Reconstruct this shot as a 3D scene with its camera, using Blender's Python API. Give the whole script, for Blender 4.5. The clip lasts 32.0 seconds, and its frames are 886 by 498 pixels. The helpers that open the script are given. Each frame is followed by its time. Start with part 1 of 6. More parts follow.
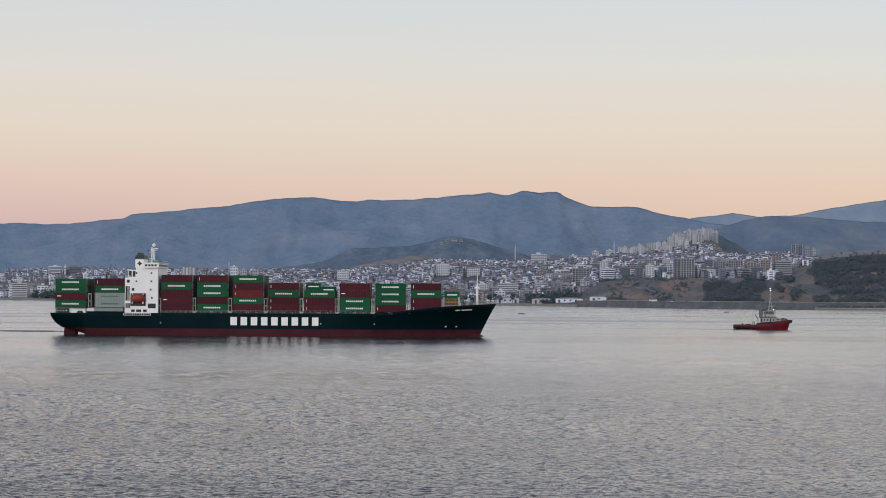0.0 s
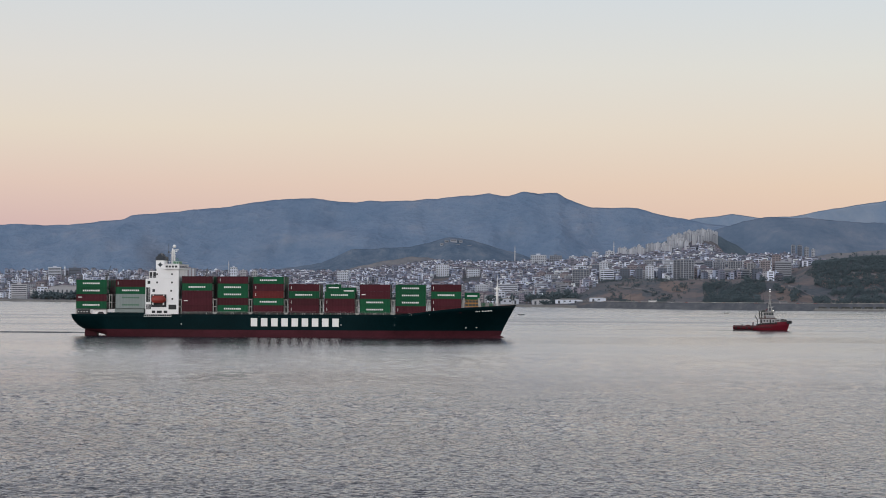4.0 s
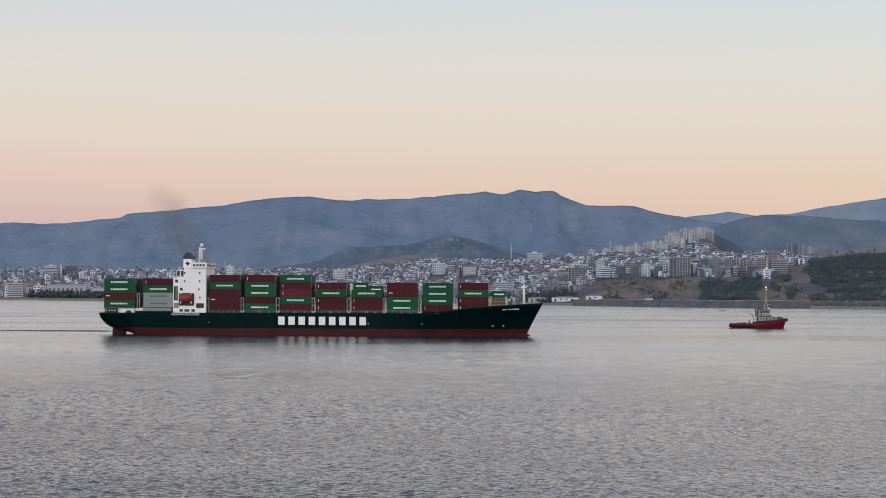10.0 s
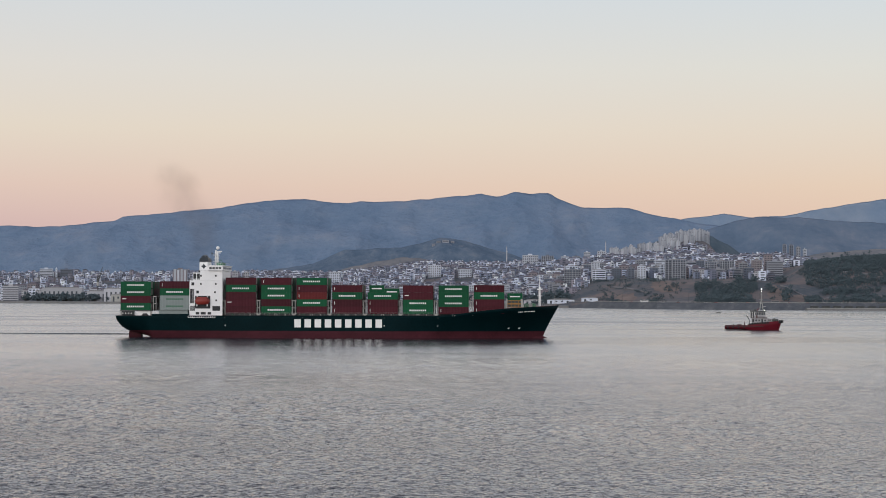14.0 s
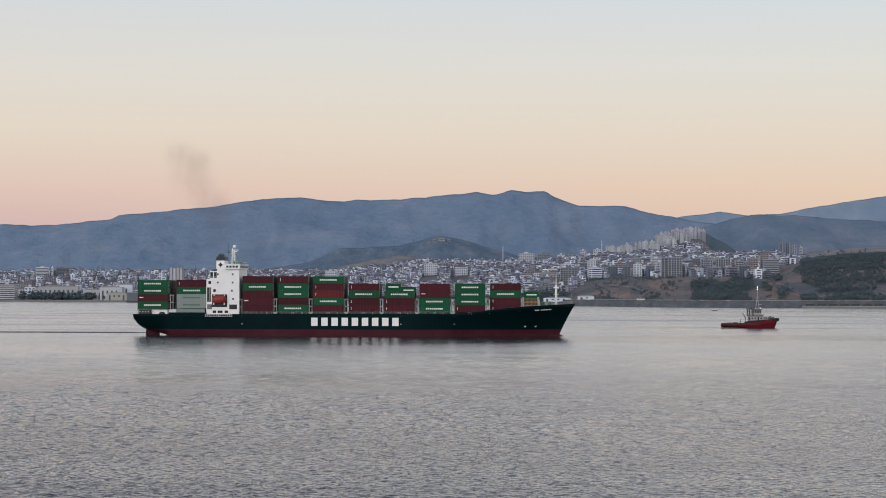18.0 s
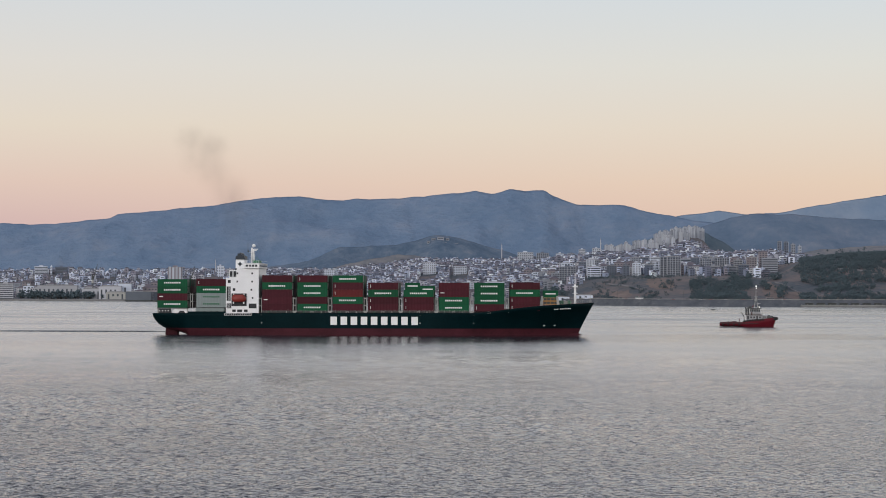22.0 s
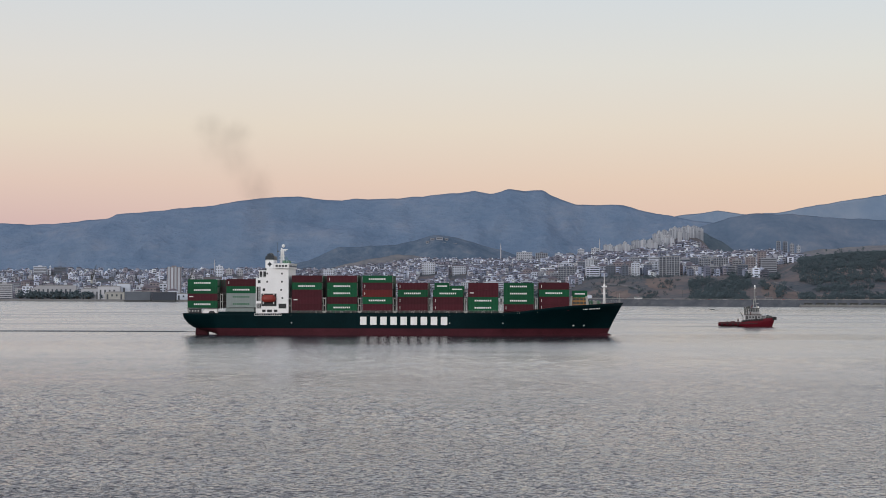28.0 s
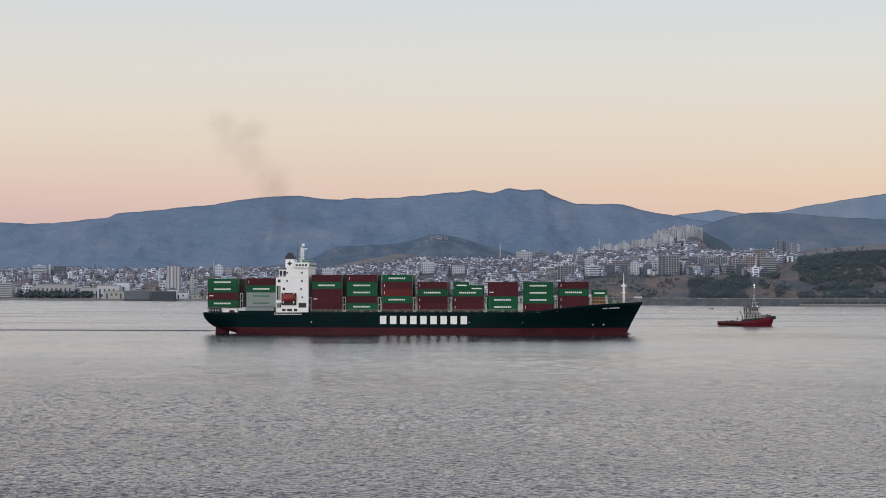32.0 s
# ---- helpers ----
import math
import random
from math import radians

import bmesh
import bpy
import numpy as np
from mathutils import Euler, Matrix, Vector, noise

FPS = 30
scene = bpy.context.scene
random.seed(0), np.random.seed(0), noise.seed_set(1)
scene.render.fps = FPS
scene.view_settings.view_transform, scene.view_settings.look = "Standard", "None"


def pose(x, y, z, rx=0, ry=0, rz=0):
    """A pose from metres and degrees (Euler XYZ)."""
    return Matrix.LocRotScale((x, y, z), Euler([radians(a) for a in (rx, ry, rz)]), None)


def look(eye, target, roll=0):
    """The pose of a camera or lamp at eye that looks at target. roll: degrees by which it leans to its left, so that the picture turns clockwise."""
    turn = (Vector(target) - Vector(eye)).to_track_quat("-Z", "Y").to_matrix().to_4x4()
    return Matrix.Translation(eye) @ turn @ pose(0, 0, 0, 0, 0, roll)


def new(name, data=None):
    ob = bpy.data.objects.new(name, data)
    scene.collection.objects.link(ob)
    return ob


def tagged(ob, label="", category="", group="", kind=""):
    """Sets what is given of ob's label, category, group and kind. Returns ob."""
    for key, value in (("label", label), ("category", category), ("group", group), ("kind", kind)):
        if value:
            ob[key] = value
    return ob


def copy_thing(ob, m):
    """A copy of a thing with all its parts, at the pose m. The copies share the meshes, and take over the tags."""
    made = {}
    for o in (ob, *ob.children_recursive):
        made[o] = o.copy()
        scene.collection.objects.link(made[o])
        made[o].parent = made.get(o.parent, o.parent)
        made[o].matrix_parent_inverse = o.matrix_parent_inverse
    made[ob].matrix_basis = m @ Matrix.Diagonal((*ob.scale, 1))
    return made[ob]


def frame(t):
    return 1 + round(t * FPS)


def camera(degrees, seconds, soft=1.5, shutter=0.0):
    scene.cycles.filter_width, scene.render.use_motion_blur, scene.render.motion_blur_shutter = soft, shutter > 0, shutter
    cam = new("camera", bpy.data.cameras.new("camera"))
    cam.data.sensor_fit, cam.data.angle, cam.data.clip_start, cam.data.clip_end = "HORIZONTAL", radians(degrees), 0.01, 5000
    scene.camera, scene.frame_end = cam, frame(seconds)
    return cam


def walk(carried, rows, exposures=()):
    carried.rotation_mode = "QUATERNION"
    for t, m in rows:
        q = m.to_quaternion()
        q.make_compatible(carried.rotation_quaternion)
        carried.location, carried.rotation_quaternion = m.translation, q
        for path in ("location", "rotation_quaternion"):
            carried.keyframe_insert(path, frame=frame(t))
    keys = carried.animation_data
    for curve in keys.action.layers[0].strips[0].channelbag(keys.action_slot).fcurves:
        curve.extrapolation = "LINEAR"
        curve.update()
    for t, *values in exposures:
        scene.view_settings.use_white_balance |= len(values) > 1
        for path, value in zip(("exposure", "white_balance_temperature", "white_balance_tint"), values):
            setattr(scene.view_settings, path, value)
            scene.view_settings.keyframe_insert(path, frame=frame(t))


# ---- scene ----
EYE = (0.0, 0.0, 18.5)
# seconds, then the camera's turn to the right, its tilt up and its lean, in degrees
PATH = [
    (0, -0.4560, 1.2516, 0.365), (0.5, -0.4537, 1.2679, 0.363), (1, -0.4524, 1.2877, 0.364), (1.5, -0.4519, 1.2927, 0.358),
    (2, -0.4542, 1.2910, 0.359), (2.5, -0.4551, 1.2846, 0.360), (3, -0.4547, 1.2750, 0.361), (3.5, -0.4540, 1.2742, 0.358),
    (5.5, -0.4107, 1.3175, 0.342), (6, -0.4073, 1.2908, 0.328), (6.5, -0.4010, 1.2687, 0.320), (7, -0.3974, 1.3016, 0.311),
    (7.5, -0.3911, 1.3052, 0.296), (8, -0.3853, 1.3067, 0.286), (8.5, -0.3816, 1.2988, 0.288), (9, -0.3752, 1.2666, 0.288),
    (9.5, -0.3593, 1.2316, 0.289), (10, -0.3376, 1.2266, 0.288), (10.5, -0.3159, 1.2311, 0.278), (11, -0.3024, 1.2483, 0.273),
    (11.5, -0.2882, 1.2649, 0.259), (12, -0.2750, 1.2735, 0.245), (12.5, -0.2583, 1.2748, 0.229), (13, -0.2413, 1.2692, 0.219),
    (13.5, -0.2236, 1.2832, 0.197), (14, -0.2031, 1.2964, 0.191), (14.5, -0.1939, 1.3034, 0.177), (16.5, -0.0945, 1.2772, 0.141),
    (17, -0.0938, 1.2656, 0.138), (17.5, -0.0911, 1.2530, 0.136), (18, -0.0892, 1.2448, 0.136), (18.5, -0.0874, 1.2324, 0.149),
    (19, -0.0860, 1.2258, 0.148), (19.5, -0.0850, 1.2242, 0.156), (20, -0.0823, 1.2243, 0.165), (20.5, -0.0778, 1.2264, 0.161),
    (21, -0.0729, 1.2263, 0.152), (21.5, -0.0651, 1.2216, 0.141), (22, -0.0542, 1.2147, 0.135), (22.5, -0.0433, 1.2083, 0.124),
    (23, -0.0351, 1.2052, 0.120), (23.5, -0.0351, 1.2087, 0.120), (24, -0.0321, 1.2198, 0.126), (24.5, -0.0308, 1.2321, 0.125),
    (25, -0.0263, 1.2295, 0.129), (25.5, -0.0258, 1.2208, 0.129), (27.5, -0.0231, 1.2159, 0.115), (28, -0.0231, 1.2154, 0.111),
    (28.5, -0.0231, 1.2185, 0.114), (29, -0.0203, 1.2103, 0.110), (29.5, -0.0176, 1.1833, 0.109), (30, -0.0149, 1.1858, 0.105),
    (30.5, -0.0149, 1.2075, 0.110), (31, -0.0149, 1.2078, 0.105), (31.5, -0.0099, 1.2027, 0.108), (32, -0.0074, 1.1911, 0.112),
]


def gaze(yaw, pitch, roll):
    a, b = radians(yaw), radians(pitch)
    target = Vector(EYE) + Vector((math.sin(a) * math.cos(b), math.cos(a) * math.cos(b), math.sin(b))) * 100
    return look(EYE, target, roll)


cam = camera(26, 32.0, soft=0.95)
walk(cam, [(t, gaze(yaw, pitch, roll)) for t, yaw, pitch, roll in PATH])

# ---- dusk sky and the afterglow behind the viewer ----
world = bpy.data.worlds.new("dusk_sky")
scene.world = world
world.use_nodes = True
wn, wl = world.node_tree.nodes, world.node_tree.links
wn.clear()


def wmath(op, a, b=None, c=None):
    n = wn.new("ShaderNodeMath")
    n.operation = op
    for i, v in enumerate((a, b, c)):
        if v is None:
            continue
        if isinstance(v, (int, float)):
            n.inputs[i].default_value = v
        else:
            wl.new(v, n.inputs[i])
    return n.outputs[0]


def wramp(fac, stops):
    n = wn.new("ShaderNodeValToRGB")
    e = n.color_ramp.elements
    while len(e) < len(stops):
        e.new(0.5)
    for el, (p, c) in zip(e, stops):
        el.position, el.color = p, (*c, 1)
    wl.new(fac, n.inputs[0])
    return n.outputs[0]


def wmix(fac, a, b):
    n = wn.new("ShaderNodeMix")
    n.data_type = "RGBA"
    wl.new(fac, n.inputs[0])
    wl.new(a, n.inputs[6])
    wl.new(b, n.inputs[7])
    return n.outputs[2]


coord = wn.new("ShaderNodeTexCoord")
axes = wn.new("ShaderNodeSeparateXYZ")
wl.new(coord.outputs["Generated"], axes.inputs[0])
wx, wy, wz = axes.outputs
height = wmath("POWER", wmath("MAXIMUM", wz, 0.0), 0.5)
# pink over the left shore, yellower to the right, blue-grey higher up
pink = wramp(height, [(0.0, (0.55, 0.43, 0.45)), (0.185, (0.66, 0.475, 0.45)), (0.235, (0.745, 0.57, 0.49)), (0.29, (0.77, 0.68, 0.57)),
                      (0.34, (0.735, 0.70, 0.65)), (0.39, (0.66, 0.69, 0.71)), (0.47, (0.71, 0.72, 0.77)), (0.57, (0.75, 0.755, 0.835)), (0.7, (0.68, 0.70, 0.78)), (1.0, (0.42, 0.47, 0.58))])
gold = wramp(height, [(0.0, (0.60, 0.46, 0.38)), (0.185, (0.76, 0.55, 0.43)), (0.235, (0.79, 0.62, 0.48)), (0.29, (0.775, 0.685, 0.58)),
                      (0.34, (0.735, 0.725, 0.67)), (0.39, (0.66, 0.71, 0.74)), (0.47, (0.71, 0.72, 0.77)), (0.57, (0.75, 0.755, 0.835)), (0.7, (0.68, 0.70, 0.78)), (1.0, (0.42, 0.47, 0.58))])
across = wmath("MINIMUM", wmath("MAXIMUM", wmath("MULTIPLY_ADD", wx, 2.0, 0.5), 0.0), 1.0)
front = wmix(across, pink, gold)
# the western half, behind the viewer, where the sun has just set
glow = wramp(height, [(0.0, (1.3, 1.14, 1.04)), (0.3, (1.5, 1.42, 1.38)), (0.6, (0.98, 1.0, 1.05)), (1.0, (0.40, 0.48, 0.60))])
west = wmath("MINIMUM", wmath("MAXIMUM", wmath("MULTIPLY", wy, -1.1), 0.0), 1.0)
bg = wn.new("ShaderNodeBackground")
wl.new(wmix(west, front, glow), bg.inputs[0])
bg.inputs[1].default_value = 1.0
wout = wn.new("ShaderNodeOutputWorld")
wl.new(bg.outputs[0], wout.inputs[0])

sun = new("sun", bpy.data.lights.new("sun", "SUN"))
sun.data.energy, sun.data.angle, sun.data.color = 0.92, radians(25), (1.0, 0.95, 0.92)
sun.matrix_world = look((-230, -260, 80), (0, 0, 0))


# ---- materials ----
def material(name, color, rough=0.6, metal=0.0, vary=0.25, scale=0.5, grain=6.0, bump=0.0, spec=0.5, per="none", spread=0.12):
    """Two scales of noise in colour and roughness, in metres; per: 'object' or 'island' shifts the value piece by piece."""
    m = bpy.data.materials.new(name)
    m.use_nodes = True
    n, l = m.node_tree.nodes, m.node_tree.links
    b = n["Principled BSDF"]
    b.inputs["Metallic"].default_value = metal
    b.inputs["Specular IOR Level"].default_value = spec
    tc = n.new("ShaderNodeTexCoord")
    big, small = n.new("ShaderNodeTexNoise"), n.new("ShaderNodeTexNoise")
    for t, s, d in ((big, scale, 3.0), (small, grain, 4.0)):
        t.inputs["Scale"].default_value, t.inputs["Detail"].default_value = s, d
        l.new(tc.outputs["Object"], t.inputs["Vector"])
    add = n.new("ShaderNodeMath")
    add.operation = "ADD"
    l.new(big.outputs[0], add.inputs[0])
    l.new(small.outputs[0], add.inputs[1])
    mr = n.new("ShaderNodeMapRange")
    mr.inputs[1].default_value, mr.inputs[2].default_value = 0.6, 1.4
    mr.inputs[3].default_value, mr.inputs[4].default_value = 1 - vary, 1 + vary
    l.new(add.outputs[0], mr.inputs[0])
    value = mr.outputs[0]
    if per != "none":
        info = n.new("ShaderNodeObjectInfo") if per == "object" else n.new("ShaderNodeNewGeometry")
        pr = n.new("ShaderNodeMapRange")
        pr.inputs[3].default_value, pr.inputs[4].default_value = 1 - spread, 1 + spread
        l.new(info.outputs["Random" if per == "object" else "Random Per Island"], pr.inputs[0])
        mul = n.new("ShaderNodeMath")
        mul.operation = "MULTIPLY"
        l.new(value, mul.inputs[0])
        l.new(pr.outputs[0], mul.inputs[1])
        value = mul.outputs[0]
    hsv = n.new("ShaderNodeHueSaturation")
    hsv.inputs["Color"].default_value = (*color, 1)
    l.new(value, hsv.inputs["Value"])
    l.new(hsv.outputs[0], b.inputs["Base Color"])
    rr = n.new("ShaderNodeMapRange")
    rr.inputs[1].default_value, rr.inputs[2].default_value = 0.3, 0.7
    rr.inputs[3].default_value, rr.inputs[4].default_value = max(0.02, rough - 0.1), min(1.0, rough + 0.1)
    l.new(small.outputs[0], rr.inputs[0])
    l.new(rr.outputs[0], b.inputs["Roughness"])
    if bump:
        bp = n.new("ShaderNodeBump")
        bp.inputs["Strength"].default_value, bp.inputs["Distance"].default_value = 0.6, bump
        l.new(add.outputs[0], bp.inputs["Height"])
        l.new(bp.outputs[0], b.inputs["Normal"])
    return m


def patched(name, stops, scale, detail=6.0, rough=0.9, stretch=(1, 1, 1), bump=0.0, grain=0.2):
    """Ground cover: patches of several colours by a noise of that scale, broken up by a finer one."""
    m = bpy.data.materials.new(name)
    m.use_nodes = True
    n, l = m.node_tree.nodes, m.node_tree.links
    b = n["Principled BSDF"]
    b.inputs["Roughness"].default_value = rough
    b.inputs["Specular IOR Level"].default_value = 0.15
    tc, mp = n.new("ShaderNodeTexCoord"), n.new("ShaderNodeMapping")
    mp.inputs["Scale"].default_value = stretch
    l.new(tc.outputs["Object"], mp.inputs["Vector"])
    big, small = n.new("ShaderNodeTexNoise"), n.new("ShaderNodeTexNoise")
    big.inputs["Scale"].default_value, big.inputs["Detail"].default_value = scale, detail
    big.inputs["Roughness"].default_value = 0.62
    small.inputs["Scale"].default_value, small.inputs["Detail"].default_value = grain, 3.0
    for t in (big, small):
        l.new(mp.outputs[0], t.inputs["Vector"])
    mix = n.new("ShaderNodeMath")
    mix.operation = "MULTIPLY_ADD"
    mix.inputs[1].default_value = 0.35
    l.new(small.outputs[0], mix.inputs[0])
    l.new(big.outputs[0], mix.inputs[2])
    ramp = n.new("ShaderNodeValToRGB")
    e = ramp.color_ramp.elements
    while len(e) < len(stops):
        e.new(0.5)
    for el, (p, c) in zip(e, stops):
        el.position, el.color = p, (*c, 1)
    l.new(mix.outputs[0], ramp.inputs[0])
    l.new(ramp.outputs[0], b.inputs["Base Color"])
    if bump:
        bp = n.new("ShaderNodeBump")
        bp.inputs["Strength"].default_value, bp.inputs["Distance"].default_value = 0.8, bump
        l.new(mix.outputs[0], bp.inputs["Height"])
        l.new(bp.outputs[0], b.inputs["Normal"])
    return m


def sea_material():
    """Dark bay water: wind ripples at three sizes, with calmer and rougher lanes."""
    m = bpy.data.materials.new("bay_water")
    m.use_nodes = True
    n, l = m.node_tree.nodes, m.node_tree.links
    b = n["Principled BSDF"]
    b.inputs["Base Color"].default_value = (0.020, 0.023, 0.034, 1)
    b.inputs["IOR"].default_value = 1.33
    b.inputs["Coat Weight"].default_value, b.inputs["Coat IOR"].default_value = 0.81, 1.36
    tc = n.new("ShaderNodeTexCoord")

    def noise_at(sx, sy, scale, detail, rough=0.5, turn=0.0):
        mp, t = n.new("ShaderNodeMapping"), n.new("ShaderNodeTexNoise")
        mp.inputs["Scale"].default_value = (sx, sy, 1)
        mp.inputs["Rotation"].default_value = (0, 0, radians(turn))
        t.inputs["Scale"].default_value, t.inputs["Detail"].default_value, t.inputs["Roughness"].default_value = scale, detail, rough
        l.new(tc.outputs["Object"], mp.inputs["Vector"])
        l.new(mp.outputs[0], t.inputs["Vector"])
        return t.outputs[0]

    def calc(op, a, v):
        k = n.new("ShaderNodeMath")
        k.operation = op
        l.new(a, k.inputs[0])
        if isinstance(v, (int, float)):
            k.inputs[1].default_value = v
        else:
            l.new(v, k.inputs[1])
        return k.outputs[0]

    lanes = noise_at(0.45, 1.0, 0.011, 5, 0.6, 6)
    gust = n.new("ShaderNodeMapRange")
    gust.inputs[1].default_value, gust.inputs[2].default_value = 0.38, 0.62
    gust.inputs[3].default_value, gust.inputs[4].default_value = 0.78, 1.12
    l.new(lanes, gust.inputs[0])
    chop = noise_at(1.0, 0.75, 1.5, 2, 0.5, -4)
    ripple = noise_at(0.75, 1.0, 3.0, 3, 0.6, 5)
    h = calc("ADD", calc("MULTIPLY", chop, 0.56), calc("MULTIPLY", ripple, 0.06))
    h = calc("MULTIPLY", h, gust.outputs[0])
    # the breeze ruffles the water near the viewer's shore; it lies calmer towards the far one
    where = n.new("ShaderNodeSeparateXYZ")
    l.new(tc.outputs["Object"], where.inputs[0])
    breeze = n.new("ShaderNodeMapRange")
    breeze.interpolation_type = "SMOOTHSTEP"
    breeze.inputs[1].default_value, breeze.inputs[2].default_value = 150, 640
    breeze.inputs[3].default_value, breeze.inputs[4].default_value = 1.5, 0.2
    l.new(where.outputs[1], breeze.inputs[0])
    west = calc("ADD", calc("MULTIPLY", calc("DIVIDE", where.outputs[0], calc("MAXIMUM", where.outputs[1], 100.0)), -1.3), 1.0)
    h = calc("MULTIPLY", calc("MULTIPLY", h, breeze.outputs[0]), calc("MAXIMUM", west, 0.6))
    # short cat's-paws that show on the smoother water further out
    paws = noise_at(0.40, 0.16, 1.0, 4, 0.65, 3)
    h = calc("ADD", h, calc("MULTIPLY", calc("MULTIPLY", calc("MULTIPLY", paws, gust.outputs[0]), breeze.outputs[0]), 0.12))
    bp = n.new("ShaderNodeBump")
    bp.inputs["Strength"].default_value, bp.inputs["Distance"].default_value = 1.0, 1.3
    l.new(h, bp.inputs["Height"])
    l.new(bp.outputs[0], b.inputs["Normal"])
    ruffle = n.new("ShaderNodeMapRange")
    ruffle.inputs[1].default_value, ruffle.inputs[2].default_value = 0.40, 0.60
    ruffle.inputs[3].default_value, ruffle.inputs[4].default_value = 0.145, 0.23
    l.new(lanes, ruffle.inputs[0])
    gloss = calc("ADD", ruffle.outputs[0], calc("MULTIPLY", breeze.outputs[0], -0.03))
    # broad bands of rougher and calmer water under the far shore
    offing, band = n.new("ShaderNodeMapRange"), n.new("ShaderNodeMapRange")
    offing.inputs[1].default_value, offing.inputs[2].default_value = 800, 1300
    l.new(where.outputs[1], offing.inputs[0])
    band.inputs[1].default_value, band.inputs[2].default_value = 0.40, 0.60
    band.inputs[3].default_value, band.inputs[4].default_value = 0.05, 0.17
    l.new(lanes, band.inputs[0])
    lee = n.new("ShaderNodeMapRange")  # smooth again in the lee of the far shore
    lee.inputs[1].default_value, lee.inputs[2].default_value = 1350, 1800
    lee.inputs[3].default_value, lee.inputs[4].default_value = 1.0, 0.0
    l.new(where.outputs[1], lee.inputs[0])
    gloss = calc("ADD", gloss, calc("MULTIPLY", calc("MULTIPLY", offing.outputs[0], lee.outputs[0]), band.outputs[0]))
    l.new(gloss, b.inputs["Roughness"])
    l.new(gloss, b.inputs["Coat Roughness"])
    l.new(bp.outputs[0], b.inputs["Coat Normal"])
    return m


WATER = sea_material()
HULL_GREEN = material("hull_green_paint", (0.0014, 0.0122, 0.0148), 0.5, vary=0.25, spec=0.05, scale=0.12, grain=1.2)
BOOT_RED = material("antifouling_red", (0.055, 0.013, 0.019), 0.65, spec=0.12, vary=0.3, scale=0.15, grain=1.0)
SHIP_WHITE = material("ship_white_paint", (0.80, 0.80, 0.80), 0.45, vary=0.05, scale=0.3, grain=3.0)
MARK_WHITE = material("white_marking", (0.82, 0.82, 0.80), 0.5, vary=0.06)
DARK = material("dark_opening", (0.015, 0.017, 0.02), 0.6, vary=0.2)
DECK_RED = material("deck_oxide_red", (0.16, 0.05, 0.04), 0.7, vary=0.2)
BOX_GREEN = material("container_green", (0.003, 0.072, 0.030), 0.6, spec=0.2, vary=0.14, scale=0.4, per="object", spread=0.15)
BOX_RED = material("container_maroon", (0.055, 0.0075, 0.014), 0.6, spec=0.2, vary=0.2, scale=0.4, per="object", spread=0.2)
BOX_GREY = material("container_grey", (0.2, 0.24, 0.235), 0.5, vary=0.12, scale=0.4)
BOX_RUST = material("container_rust_red", (0.11, 0.015, 0.016), 0.6, spec=0.2, vary=0.2)
BOX_OCHRE = material("flat_rack_ochre", (0.30, 0.15, 0.03), 0.6, vary=0.2)
STEEL_GREY = material("galvanised_grey", (0.33, 0.33, 0.31), 0.6, vary=0.15)
STEEL_DARK = material("dark_steel", (0.04, 0.045, 0.045), 0.6, vary=0.2)
ORANGE = material("lifeboat_orange", (0.21, 0.020, 0.013), 0.5, vary=0.1)
FUNNEL_BLACK = material("funnel_black", (0.012, 0.02, 0.03), 0.5, vary=0.15)
DECK_GREEN = material("deck_green", (0.03, 0.14, 0.07), 0.6, vary=0.15)
TUG_RED = material("tug_red_paint", (0.13, 0.006, 0.016), 0.5, spec=0.25, vary=0.2, scale=0.5)
TUG_DARK = material("tug_dark_red", (0.05, 0.006, 0.009), 0.6, vary=0.25, scale=0.6)
TUG_WHITE = material("tug_white_paint", (0.31, 0.31, 0.32), 0.5, vary=0.2, scale=0.6, grain=2.0)
RUBBER = material("black_rubber", (0.018, 0.018, 0.02), 0.8, vary=0.3)
GLASS_DARK = material("dark_glass", (0.02, 0.03, 0.035), 0.12, vary=0.1)
LAMP_WHITE = bpy.data.materials.new("lit_lamp")
LAMP_WHITE.use_nodes = True
LAMP_WHITE.node_tree.nodes["Principled BSDF"].inputs["Emission Color"].default_value = (1, 0.96, 0.9, 1)
LAMP_WHITE.node_tree.nodes["Principled BSDF"].inputs["Emission Strength"].default_value = 2.5

# distance haze is put into these two colours: the scrub is shifted to blue
MOUNTAIN = patched("hazy_mountain_scrub", [(0.42, (0.105, 0.160, 0.244)), (0.58, (0.127, 0.185, 0.273)), (0.74, (0.153, 0.208, 0.294)), (0.92, (0.199, 0.236, 0.304))],
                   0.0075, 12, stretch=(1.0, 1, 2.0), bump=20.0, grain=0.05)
FAR_RIDGE = patched("hazy_far_ridge_scrub", [(0.4, (0.155, 0.222, 0.315)), (0.6, (0.178, 0.243, 0.335)), (0.85, (0.225, 0.280, 0.360))], 0.008, 10, bump=10.0, grain=0.05)
# the nearer hills: green cover tinted blue, with the haze painted in
WOOD_HILL = patched("hazy_wooded_hill", [(0.45, (0.088, 0.130, 0.190)), (0.60, (0.106, 0.148, 0.210)), (0.74, (0.132, 0.168, 0.226)), (0.9, (0.175, 0.200, 0.246))], 0.010, 10, bump=10.0, grain=0.06)
KNOLL_SCRUB = patched("hazy_knoll_scrub", [(0.42, (0.056, 0.092, 0.142)), (0.58, (0.076, 0.114, 0.168)), (0.72, (0.105, 0.142, 0.195)), (0.88, (0.155, 0.180, 0.221))], 0.022, 10, bump=9.0, grain=0.12)
